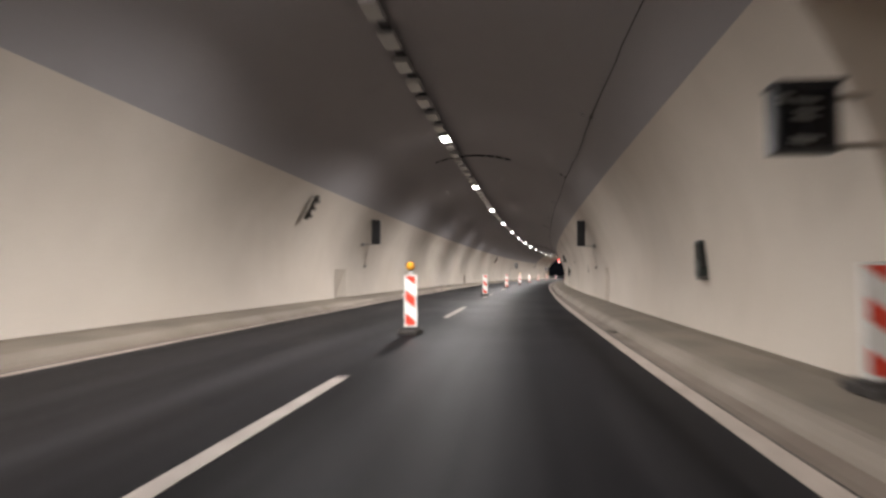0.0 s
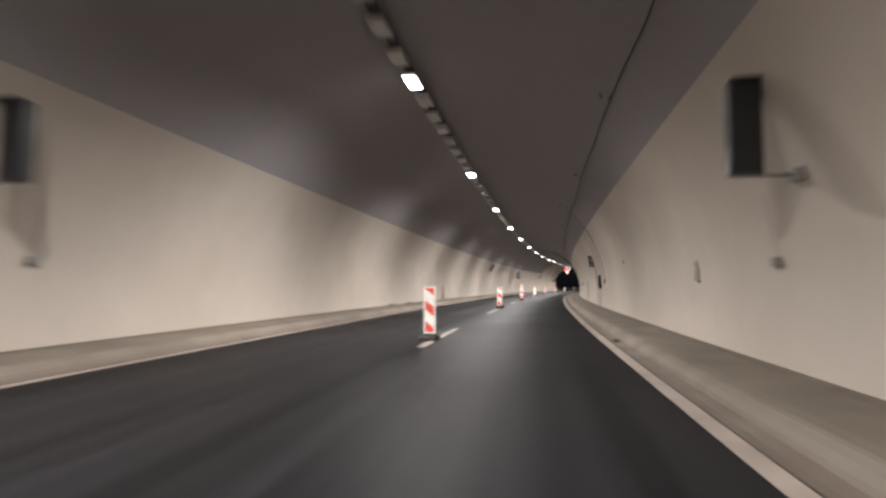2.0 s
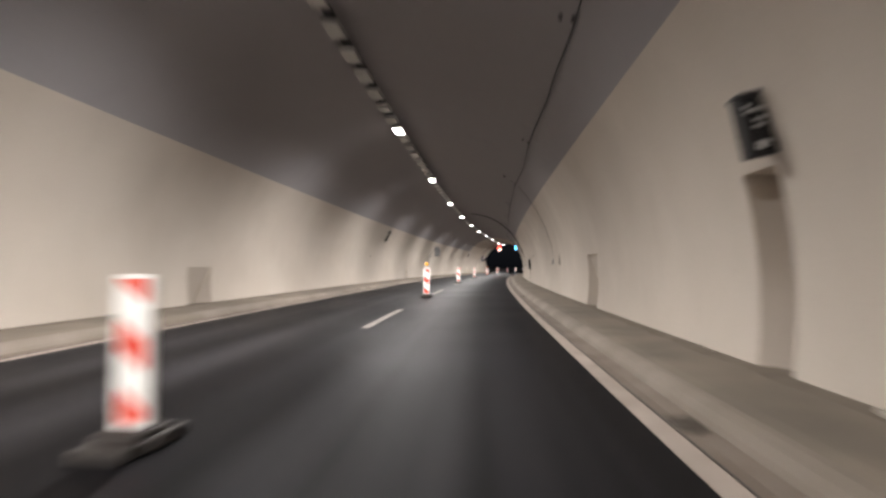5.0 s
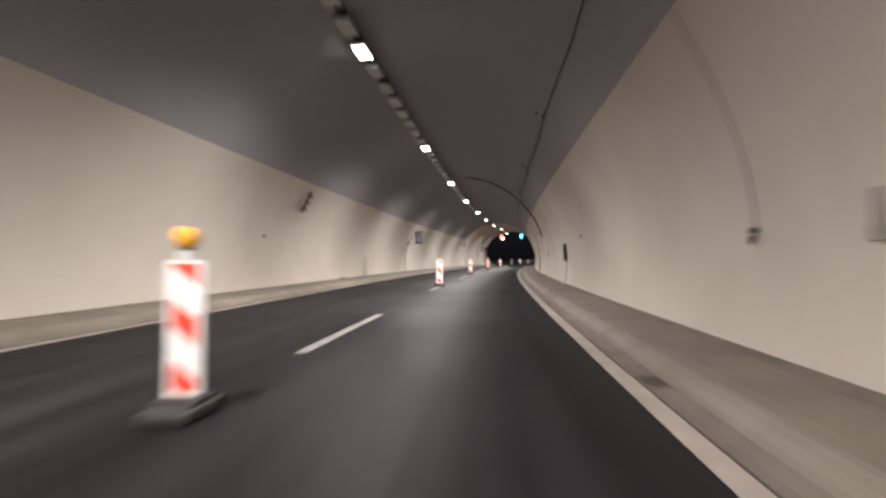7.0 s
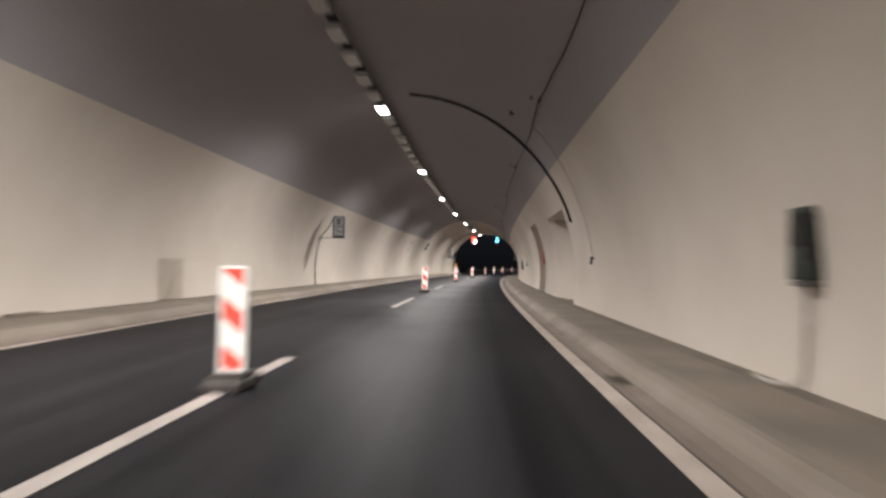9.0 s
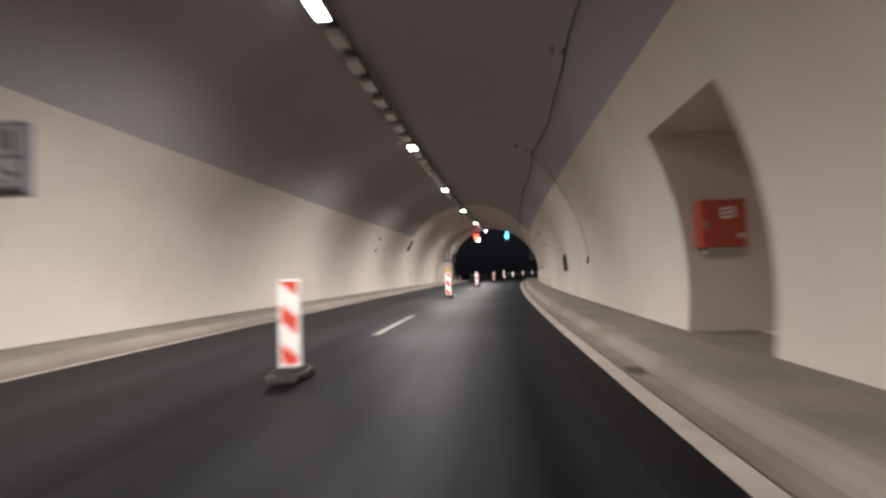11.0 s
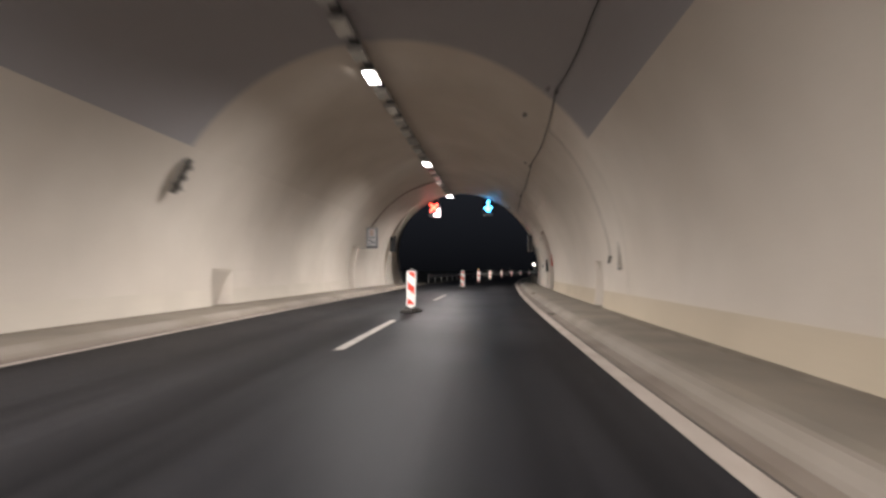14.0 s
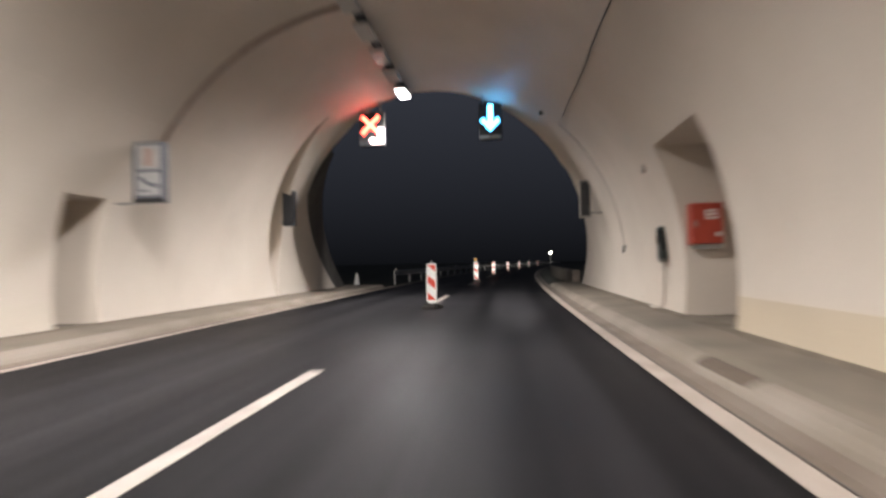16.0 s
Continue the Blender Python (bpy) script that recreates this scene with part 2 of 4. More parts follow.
# glow added for a whitish patch on the cross box, not a signal light
CORNER_GLOW = glow("signal_corner_glow", (1.0, 0.74, 0.7), 3.0)
LED_GREEN = glow("blue_green_signal_leds", (0.065, 0.48, 1.0), 9.0)
EARTH = material("dark_grass_slope", (0.03, 0.033, 0.02), 0.95, vary=0.4, scale=0.6, grain=12, bump=0.8)


# ======== builders ========
def mesh_of(name, verts, faces, smooth=False):
    me = bpy.data.meshes.new(name)
    me.from_pydata([tuple(v) for v in verts], [], faces)
    bm = bmesh.new()
    bm.from_mesh(me)
    bmesh.ops.recalc_face_normals(bm, faces=bm.faces)
    bm.to_mesh(me)
    bm.free()
    if smooth:
        for f in me.polygons:
            f.use_smooth = True
    return me


def soften(me, degrees=28):
    """Smooth shading but across edges sharper than this."""
    bm = bmesh.new()
    bm.from_mesh(me)
    for f in bm.faces:
        f.smooth = True
    for e in bm.edges:
        e.smooth = len(e.link_faces) == 2 and e.calc_face_angle(9) < radians(degrees)
    bm.to_mesh(me)
    bm.free()
    return me


def part(name, data, mat, parent=None, label="", m=None):
    """Links a bmesh or a mesh as one object, under parent if given, at m."""
    if isinstance(data, bmesh.types.BMesh):
        me = bpy.data.meshes.new(name)
        data.to_mesh(me)
        data.free()
    else:
        me = data
    if mat and not me.materials:
        me.materials.append(mat)
    ob = new(name, me)
    if parent:
        ob.parent = parent
    if m:
        ob.matrix_basis = m
    if label:
        ob["label"] = label
    return ob


def thing(name, m, label, category, group="", kind=""):
    ob = new(name)
    ob.matrix_basis = m
    return tagged(ob, label, category, group, kind)


def box(x0, x1, y0, y1, z0, z1, bevel=0.006, bm=None):
    b = bm or bmesh.new()
    r = bmesh.ops.create_cube(b, size=1.0)
    for v in r["verts"]:
        v.co = Vector(((x0 + x1) / 2 + v.co.x * (x1 - x0), (y0 + y1) / 2 + v.co.y * (y1 - y0), (z0 + z1) / 2 + v.co.z * (z1 - z0)))
    if bevel:
        edges = list({e for v in r["verts"] for e in v.link_edges})
        bmesh.ops.bevel(b, geom=edges, offset=bevel, segments=2, affect="EDGES", profile=0.5)
    return b


def cyl(a, b_, r0, r1=None, n=16, bm=None):
    """A capped round bar from a to b_."""
    b = bm or bmesh.new()
    a, b_ = Vector(a), Vector(b_)
    d = b_ - a
    m = Matrix.Translation((a + b_) / 2) @ d.to_track_quat("Z", "Y").to_matrix().to_4x4()
    bmesh.ops.create_cone(b, cap_ends=True, segments=n, radius1=r0, radius2=r0 if r1 is None else r1, depth=d.length, matrix=m)
    return b


def tube(points, r, n=8, bm=None):
    """A bent pipe through points."""
    b = bm or bmesh.new()
    pts, rings = [Vector(p) for p in points], []
    for i, p in enumerate(pts):
        d = (pts[min(i + 1, len(pts) - 1)] - pts[max(i - 1, 0)]).normalized()
        side = d.cross(Vector((0, 0, 1)))
        side = side.normalized() if side.length > 1e-3 else Vector((1, 0, 0))
        top = side.cross(d)
        rings.append([b.verts.new(p + r * (math.cos(2 * math.pi * k / n) * side + math.sin(2 * math.pi * k / n) * top)) for k in range(n)])
    for q0, q1 in zip(rings, rings[1:]):
        for k in range(n):
            b.faces.new((q0[k], q0[(k + 1) % n], q1[(k + 1) % n], q1[k])).smooth = True
    b.faces.new(rings[0][::-1])
    b.faces.new(rings[-1])
    return b


def prism(outline, y0, y1, bm=None):
    """A flat plate from an outline in x and z, between y0 and y1."""
    b = bm or bmesh.new()
    front = [b.verts.new((x, y0, z)) for x, z in outline]
    back = [b.verts.new((x, y1, z)) for x, z in outline]
    b.faces.new(front)
    b.faces.new(back[::-1])
    for i in range(len(outline)):
        j = (i + 1) % len(outline)
        b.faces.new((front[j], front[i], back[i], back[j]))
    bmesh.ops.recalc_face_normals(b, faces=b.faces)
    return b


def sweep(name, profile, s_list, closed=True):
    """Carries a profile of (u, z) along the road."""
    verts, faces, n = [], [], len(profile)
    for s in s_list:
        verts += [at(s, u, z) for u, z in profile]
    for i in range(len(s_list) - 1):
        for k in range(n if closed else n - 1):
            a, b = i * n + k, i * n + (k + 1) % n
            faces.append((a, b, b + n, a + n))
    if closed:
        faces += [tuple(range(n)), tuple(range((len(s_list) - 1) * n, len(s_list) * n))]
    return mesh_of(name, verts, faces)


def along(s0, s1, step=2.0):
    n = max(1, round((s1 - s0) / step))
    return [s0 + (s1 - s0) * i / n for i in range(n + 1)]


# ======== the tunnel's shape ========
ARCH_R, ARCH_Z, ARCH_U = 5.27, 0.86, -0.08
BACK, MOUTH = -75.0, 154.6
COAT_TOP, COAT_END = 3.89, 133.7
WALK_Z = 0.15


def arch_u(z, side, r=ARCH_R):
    return ARCH_U + side * math.sqrt(max(r * r - (z - ARCH_Z) ** 2, 0))


# niches: side, from, to, top, depth, splay of the far side
NICHES = [
    (-1, 20.25, 21.6, 1.32, 0.44, 0.22), (-1, 55.8, 57.0, 1.15, 0.44, 0.22), (-1, 89.0, 90.1, 1.20, 0.44, 0.22), (-1, 136.4, 137.55, 1.20, 0.44, 0.22),
    (-1, 149.9, 150.9, 2.42, 1.2, 0.3),
    (1, 20.8, 22.0, 1.42, 0.42, 0.22), (1, 56.4, 57.7, 1.55, 0.42, 0.22), (1, 137.0, 138.1, 1.40, 0.4, 0.22), (1, 47.72, 48.38, 2.18, 0.5, 0.3),
    (1, 92.6, 96.2, 2.95, 0.9, 2.6),
    (1, 1.0, 5.1, 3.6, 0.9, 0.0), (1, 100.0, 102.5, 3.14, 1.2, 0.0), (1, 149.5, 151.6, 3.13, 1.2, 0.0),
]


def wall_mesh(name, side):
    """One side of the lining from the walkway up to the edge of the coating, with its niches and an outer skin."""
    niches = [n for n in NICHES if n[0] == side]
    levels = sorted({WALK_Z, 0.36, 0.6, 0.85, 1.1, 1.55, 1.8, 2.0, 2.6, 2.85, 3.3, 3.5, 3.7, COAT_TOP} | {n[3] for n in niches})
    stops = sorted({*along(BACK, MOUTH, 2.5)} | {v for n in niches for v in n[1:3]})
    verts, faces = [], []

    def put(*corners):
        faces.append(tuple(range(len(verts), len(verts) + len(corners))))
        verts.extend(corners)

    for s0, s1 in zip(stops, stops[1:]):
        for z0, z1 in zip(levels, levels[1:]):
            if any(n[1] < (s0 + s1) / 2 < n[2] and z1 <= n[3] + 1e-6 for n in niches):
                continue
            put(at(s0, arch_u(z0, side), z0), at(s1, arch_u(z0, side), z0), at(s1, arch_u(z1, side), z1), at(s0, arch_u(z1, side), z1))
    for _, s0, s1, top, depth, splay in niches:
        foot = arch_u(ARCH_Z, side)
        curve = [(arch_u(z, side), z) for z in levels if z <= top + 1e-6]

        def back(z):
            """Low niches have a back that slopes in from the lintel to the foot; tall ones an upright back."""
            if top > 1.6:
                return foot + side * depth
            return arch_u(z, side) + side * depth * ((0.0 if side < 0 else 0.12) + 0.9 * (top - z) / (top - WALK_Z))

        def far(z):
            """Where the far side meets the back: a splayed side leans out towards its foot."""
            return s1 - splay * (0.12 + 0.88 * (top - z) / (top - WALK_Z))

        for (u0, z0), (u1, z1) in zip(curve, curve[1:]):
            put(at(s0, u0, z0), at(s0, u1, z1), at(s0, back(z1), z1), at(s0, back(z0), z0))
            put(at(s1, u0, z0), at(s1, u1, z1), at(far(z1), back(z1), z1), at(far(z0), back(z0), z0))
            put(at(s0, back(z0), z0), at(far(z0), back(z0), z0), at(far(z1), back(z1), z1), at(s0, back(z1), z1))
        for u, z in (curve[-1], curve[0]):
            put(at(s0, u, z), at(s1, u, z), at(far(z), back(z), z), at(s0, back(z), z))
    outer = [WALK_Z, 1.5, 3.0, COAT_TOP + 0.6]
    long = along(BACK, MOUTH, 5)
    for s0, s1 in zip(long, long[1:]):
        for z0, z1 in zip(outer, outer[1:]):
            put(at(s0, arch_u(z0, side, 6.9), z0), at(s1, arch_u(z0, side, 6.9), z0), at(s1, arch_u(z1, side, 6.9), z1), at(s0, arch_u(z1, side, 6.9), z1))
    for s in (BACK, MOUTH):
        for z0, z1 in zip(levels, levels[1:]):
            put(at(s, arch_u(z0, side), z0), at(s, arch_u(z0, side, 6.9), z0), at(s, arch_u(z1, side, 6.9), z1), at(s, arch_u(z1, side), z1))
    me = bpy.data.meshes.new(name)
    me.from_pydata(verts, [], faces)
    bm = bmesh.new()
    bm.from_mesh(me)
    bmesh.ops.remove_doubles(bm, verts=bm.verts, dist=0.002)
    bmesh.ops.recalc_face_normals(bm, faces=bm.faces)
    bm.to_mesh(me)
    bm.free()
    return soften(me)


tagged(part("wall_left", wall_mesh("wall_left", -1), WALL), "pale beige coated concrete tunnel wall with shallow niches", "wall", kind="structure")
tagged(part("wall_right", wall_mesh("wall_right", 1), WALL), "pale beige coated concrete tunnel wall with niches", "wall", kind="structure")


def vault(name, s0, s1):
    a0 = math.asin((COAT_TOP - ARCH_Z) / ARCH_R)
    angles = [a0 + (math.pi - 2 * a0) * i / 28 for i in range(29)]
    ring = [(ARCH_U + ARCH_R * math.cos(a), ARCH_Z + ARCH_R * math.sin(a)) for a in angles]
    ring += [(ARCH_U + 6.2 * math.cos(a), ARCH_Z + 6.2 * math.sin(a)) for a in angles[::-1][::4]]
    return soften(sweep(name, ring, along(s0, s1, 2.5)))


tagged(part("ceiling", vault("ceiling", BACK, COAT_END), CEILING), "dark grey bare concrete tunnel vault", "ceiling", kind="structure")
tagged(part("ceiling", vault("ceiling_end", COAT_END, MOUTH), WALL), "pale coated tunnel vault near the portal", "ceiling", kind="structure")


# the portal: its rim is cut by a sloping plane, and flares outwards
def rim(z):
    return 157.55 + 1.42 * (6.13 - z)


def portal_mesh():
    verts, faces, cols, flank = [], [], 9, []
    base = math.asin((ARCH_Z - WALK_Z) / ARCH_R)
    angles = [-base + (math.pi + 2 * base) * i / 56 for i in range(57)]
    for a in angles:
        z = ARCH_Z + ARCH_R * math.sin(a)
        west = math.cos(a) < -0.02
        left = west and z < 5.3
        edge = 158.42 - 0.37 * (z - 0.1) if west else MOUTH + 1.0
        gap = 0.95 * math.sin(math.pi * min(max((z - 0.1) / 5.2, 0.0), 1.0)) ** 0.8 if left else 0.02
        inner = max(rim(z) - 0.4 - 1.5 * min(max((5.3 - z) / 1.8, 0.0), 1.0), edge + gap + 0.1) if west else rim(z) - (0.7 if z < 4.3 else 0.4)
        deep = 0.7 * gap if left else 0.0
        # left part of the rim whose flank gets the shade-coloured concrete
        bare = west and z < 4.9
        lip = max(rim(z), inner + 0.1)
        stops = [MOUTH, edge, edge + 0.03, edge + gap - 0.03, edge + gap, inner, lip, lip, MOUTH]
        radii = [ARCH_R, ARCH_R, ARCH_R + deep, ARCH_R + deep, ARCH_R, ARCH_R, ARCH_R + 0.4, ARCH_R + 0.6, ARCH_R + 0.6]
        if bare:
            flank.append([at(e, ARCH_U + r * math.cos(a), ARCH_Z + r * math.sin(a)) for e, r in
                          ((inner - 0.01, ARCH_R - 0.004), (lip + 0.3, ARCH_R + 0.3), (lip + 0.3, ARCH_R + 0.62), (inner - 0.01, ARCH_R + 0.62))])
        verts += [at(s, ARCH_U + r * math.cos(a), ARCH_Z + r * math.sin(a)) for s, r in zip(stops, radii)]
    for i in range(56):
        for k in range(cols - 1):
            faces.append((i * cols + k, i * cols + k + 1, (i + 1) * cols + k + 1, (i + 1) * cols + k))
    ring = soften(mesh_of("portal", verts, faces), 24)
    last = len(flank) - 1
    sides = [(4 * i + k, 4 * i + (k + 1) % 4, 4 * i + 4 + (k + 1) % 4, 4 * i + 4 + k) for i in range(last) for k in range(4)]
    wing = mesh_of("portal_flank", [v for row in flank for v in row], sides + [(0, 1, 2, 3), (4 * last, 4 * last + 1, 4 * last + 2, 4 * last + 3)])
    return ring, soften(wing, 30)


portal_ring, portal_wing = portal_mesh()
tagged(part("portal_flank", portal_wing, FLANK_SHADE), "dark concrete portal flank, its shade put into the colour", "portal", kind="structure")
tagged(part("portal", portal_ring, WALL), "pale concrete tunnel portal ring with sloping flared rim", "portal", kind="structure")
END = [(ARCH_U + 6.2 * math.cos(math.pi * i / 24), ARCH_Z + 6.2 * math.sin(math.pi * i / 24)) for i in range(25)] + [(-6.3, -0.3), (6.1, -0.3)]
tagged(part("wall_end", mesh_of("wall_end", [at(BACK - d, u, z) for d in (0.0, 0.3) for u, z in END],
                                [tuple(range(27)), tuple(range(27, 54))] + [(i, (i + 1) % 27, (i + 1) % 27 + 27, i + 27) for i in range(27)]), CEILING),
       "plain concrete wall closing the tunnel", "wall", kind="structure")

# ======== road, gutters, walkways ========
FAR = 420.0
ALL = along(BACK, FAR, 3.0)
ROAD = [(-3.73, 0), (3.66, 0), (3.66, -0.4), (-3.73, -0.4)]
road_mesh = sweep("road", ROAD, ALL)
places = road_mesh.attributes.new("road_place", "FLOAT_VECTOR", "POINT")
for i, item in enumerate(places.data):
    item.vector = (ROAD[i % 4][0], ALL[i // 4], 0)
tagged(part("road", road_mesh, ASPHALT), "dark grey worn asphalt carriageway", "road", kind="structure")
tagged(part("edge_line", sweep("edge_line", [(3.47, 0.004), (3.65, 0.004), (3.65, -0.02), (3.47, -0.02)], ALL), PAINT), "solid white painted edge line", "road marking", kind="structure")
tagged(part("edge_line", sweep("edge_line", [(-3.72, 0.004), (-3.585, 0.004), (-3.585, -0.02), (-3.72, -0.02)], ALL), PAINT), "solid white painted edge line", "road marking", kind="structure")
for side, name in ((1, "gutter_right"), (-1, "gutter_left")):
    a = 3.66 if side > 0 else -3.73
    prof = [(a, 0.006), (a + side * 0.13, -0.012), (a + side * 0.26, 0.006), (a + side * 0.26, -0.3), (a, -0.3)]
    tagged(part(name, sweep(name, prof, ALL), GUTTER), "stained concrete drain channel beside the kerb", "gutter", kind="structure")
    b = a + side * 0.26
    prof = [(b, -0.02), (b + side * 0.03, 0.05), (b + side * 0.08, 0.1), (b + side * 0.16, 0.132), (b + side * 0.22, 0.138), (b + side * 0.22, -0.3), (b, -0.3)]
    kerb = "kerb_right" if side > 0 else "kerb_left"
    tagged(part(kerb, sweep(kerb, prof, along(BACK, 167.3, 3.0)), KERB), "worn rounded concrete kerb edge, lightened for the light it catches", "kerb", kind="structure")
    prof = [(b + side * 0.225, WALK_Z - 0.014), (b + side * 0.34, WALK_Z), (side * 6.1, WALK_Z + 0.01), (side * 6.1, -0.3), (b + side * 0.225, -0.3)]
    walkway = "walkway_right" if side > 0 else "walkway_left"
    tagged(part(walkway, sweep(walkway, prof, along(BACK, 167.3, 3.0)), CONCRETE), "raised dusty concrete service walkway", "walkway", kind="structure")

    foot = arch_u(WALK_Z, side)
    # a ragged, slightly raised grey strip along the foot of the wall
    ragged = random.Random(5 + side)
    verts, faces = [], []
    steps = along(BACK, MOUTH + 10, 0.7)
    for s in steps:
        w = 0.19 + ragged.uniform(-0.05, 0.07)
        verts += [at(s, foot + side * 0.2, WALK_Z + 0.014), at(s, foot - side * w * 0.4, WALK_Z + 0.022), at(s, foot - side * w, WALK_Z + 0.006)]
    for i in range(len(steps) - 1):
        faces += [(3 * i, 3 * i + 1, 3 * i + 4, 3 * i + 3), (3 * i + 1, 3 * i + 2, 3 * i + 5, 3 * i + 4)]
    tagged(part("dust_drift", mesh_of("dust_drift", verts, faces, True), FOOT_GREY), "ragged grey strip along the wall foot", "dust", kind="stuff")
    tagged(part("joint_seal", sweep("joint_seal", [(a - side * 0.003, 0.009), (a + side * 0.012, 0.009), (a + side * 0.012, -0.02), (a - side * 0.003, -0.02)], ALL), SEAL),
           "black bitumen joint beside the edge line", "joint", kind="structure")

# a beige painted band low on the wall before the portal, broken by a niche
for side, s0, s1 in ((1, 125.7, 136.98), (1, 138.12, 149.48), (-1, 125.7, 136.38), (-1, 137.57, 149.88)):
    prof = [(arch_u(z, side) - side * d, z) for d, zs in ((0.005, (0.16, 0.3, 0.45, 0.62)), (-0.02, (0.62, 0.3, 0.16))) for z in zs]
    tagged(part("painted_band", sweep("painted_band", prof, along(s0, s1, 2.0)), BEIGE if side > 0 else BEIGE_PALE), "beige painted band along the wall foot", "wall band", kind="structure")
z_list = [0.62 + 0.2 * i for i in range(17)]
prof = [(arch_u(z, 1) - 0.004, z) for z in z_list] + [(arch_u(z, 1) + 0.02, z) for z in z_list[::-1]]
tagged(part("lining_joint", sweep("lining_joint", prof, [134.4, 134.45]), JOINT), "faint grey joint between lining blocks", "joint", kind="structure")

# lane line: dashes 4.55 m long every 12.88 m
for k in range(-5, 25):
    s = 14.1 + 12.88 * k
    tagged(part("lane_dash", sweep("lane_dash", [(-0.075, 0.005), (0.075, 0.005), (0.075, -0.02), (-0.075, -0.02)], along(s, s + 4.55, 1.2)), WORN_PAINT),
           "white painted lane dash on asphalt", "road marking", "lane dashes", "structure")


# ======== warning beacons ========
def beacon(m, lamp, stub):
    ob = thing("warning_beacon", m, "red and white striped warning beacon with amber lamp on rubber foot" if lamp
               else "red and white striped warning beacon on dark rubber foot", "beacon", "beacons along the lane line")
    foot = box(-0.18, 0.18, -0.3, 0.3, 0.0, 0.085, 0.02)
    box(-0.16, 0.16, -0.16, 0.16, 0.08, 0.135, 0.02, foot)
    part("foot", foot, RUBBER, ob)
    for x in (-0.19, 0.19):
        part("foot_lug", box(x - 0.035, x + 0.035, -0.07, 0.07, 0.012, 0.1, 0.02), RUBBER, ob)
    z0, z1, w = 0.125, 1.125, 0.125
    r = 0.03
    outline = []
    for cx, cz, a0 in ((w - r, z1 - r, 0), (-w + r, z1 - r, 90), (-w + r, z0 + r, 180), (w - r, z0 + r, 270)):
        outline += [(cx + r * math.cos(radians(a0 + d)), cz + r * math.sin(radians(a0 + d))) for d in (0, 30, 60, 90)]
    if stub:
        outline = [p for p in outline if p[1] > z0 + 0.2] + [(-w, z0 + 0.075), (-0.03, z0), (0.03, z0), (w, z0 + 0.075)]
    plate = part("plate", prism(outline, -0.02, 0.02), WHITE_SHEET, ob, "white reflective plate")
    e, drop = w - 0.03, 0.155
    for k in (-1, 0, 1, 2):
        left = z1 - 0.285 - 0.44 * k
        poly = clip([(-e, left), (e, left - drop), (e, left - drop - 0.2), (-e, left - 0.2)], z0 + (0.09 if stub else 0.035), z1 - 0.03)
        if poly:
            part("red_stripe", prism(poly, -0.023, -0.0195), RED_SHEET, plate, "red reflective stripe")
    if stub:
        part("lamp_post_stub", cyl((0, 0, z1 - 0.01), (0, 0, z1 + 0.07), 0.018), GREY_BOX, ob)
    if lamp:
        part("battery_neck", box(-0.045, 0.045, -0.035, 0.035, z1 - 0.01, z1 + 0.07, 0.012), WHITE_PLASTIC, ob, "white plastic lamp neck")
        part("collar", cyl((0, 0, z1 + 0.068), (0, 0, z1 + 0.095), 0.03, 0.05), DARK, ob)
        head = part("lamp_head", cyl((0, -0.045, z1 + 0.165), (0, 0.045, z1 + 0.165), 0.08, 0.08, 24), AMBER, ob, "round amber lamp")
        bm = bmesh.new()
        bmesh.ops.create_uvsphere(bm, u_segments=20, v_segments=10, radius=0.072)
        for v in bm.verts:
            v.co = Vector((v.co.x, v.co.y * 0.35 - 0.045, v.co.z + z1 + 0.165))
        for f in bm.faces:
            f.smooth = True
        part("lens", bm, AMBER, head, "domed amber lens")
    return ob


def clip(poly, lo, hi):
    """Cuts an outline in x and z to lo < z < hi."""
    for keep, edge in ((lambda z: z >= lo, lo), (lambda z: z <= hi, hi)):
        out = []
        for (x0, z0), (x1, z1) in zip(poly, poly[1:] + poly[:1]):
            if keep(z0):
                out.append((x0, z0))
            if keep(z0) != keep(z1):
                f = (edge - z0) / (z1 - z0)
                out.append((x0 + (x1 - x0) * f, edge))
        poly = out
        if len(poly) < 3:
            return None
    return poly


BEACONS = [(10.13, -0.11, "lamp"), (28.4, -0.10, ""), (45.85, -0.03, ""), (63.07, 0.04, "lamp"), (81.47, 0.0, ""), (100.07, -0.05, ""),
           (118.5, 0.03, "lamp"), (136.92, 0.04, "stub"), (155.14, 0.21, "stub"), (173.2, 0.0, "lamp"), (191.4, -0.25, ""), (209.5, -0.25, ""),
           (227.7, -0.3, ""), (245.8, -0.45, ""), (264.0, -0.7, "lamp")]
rng = random.Random(4)
models = {}
for s, u, kind in BEACONS:
    m = spot(s, u, 0.004, rng.uniform(-6, 6)) @ pose(0, 0, 0, 0, rng.uniform(-0.8, 0.8), 0)
    if kind in models:
        copy_thing(models[kind], m)
    else:
        models[kind] = beacon(m, kind == "lamp", kind == "stub")
        if kind == "stub":
            for piece_of in models[kind].children:
                if piece_of.name.startswith("foot"):
                    piece_of.matrix_basis = pose(0.02, 0, 0, 0, 0, -18) @ piece_of.matrix_basis
side_beacon = copy_thing(models[""], spot(5.0, 4.93, WALK_Z, -4))
tagged(side_beacon, "red and white striped warning beacon standing on the walkway", group="beacons on the walkway")

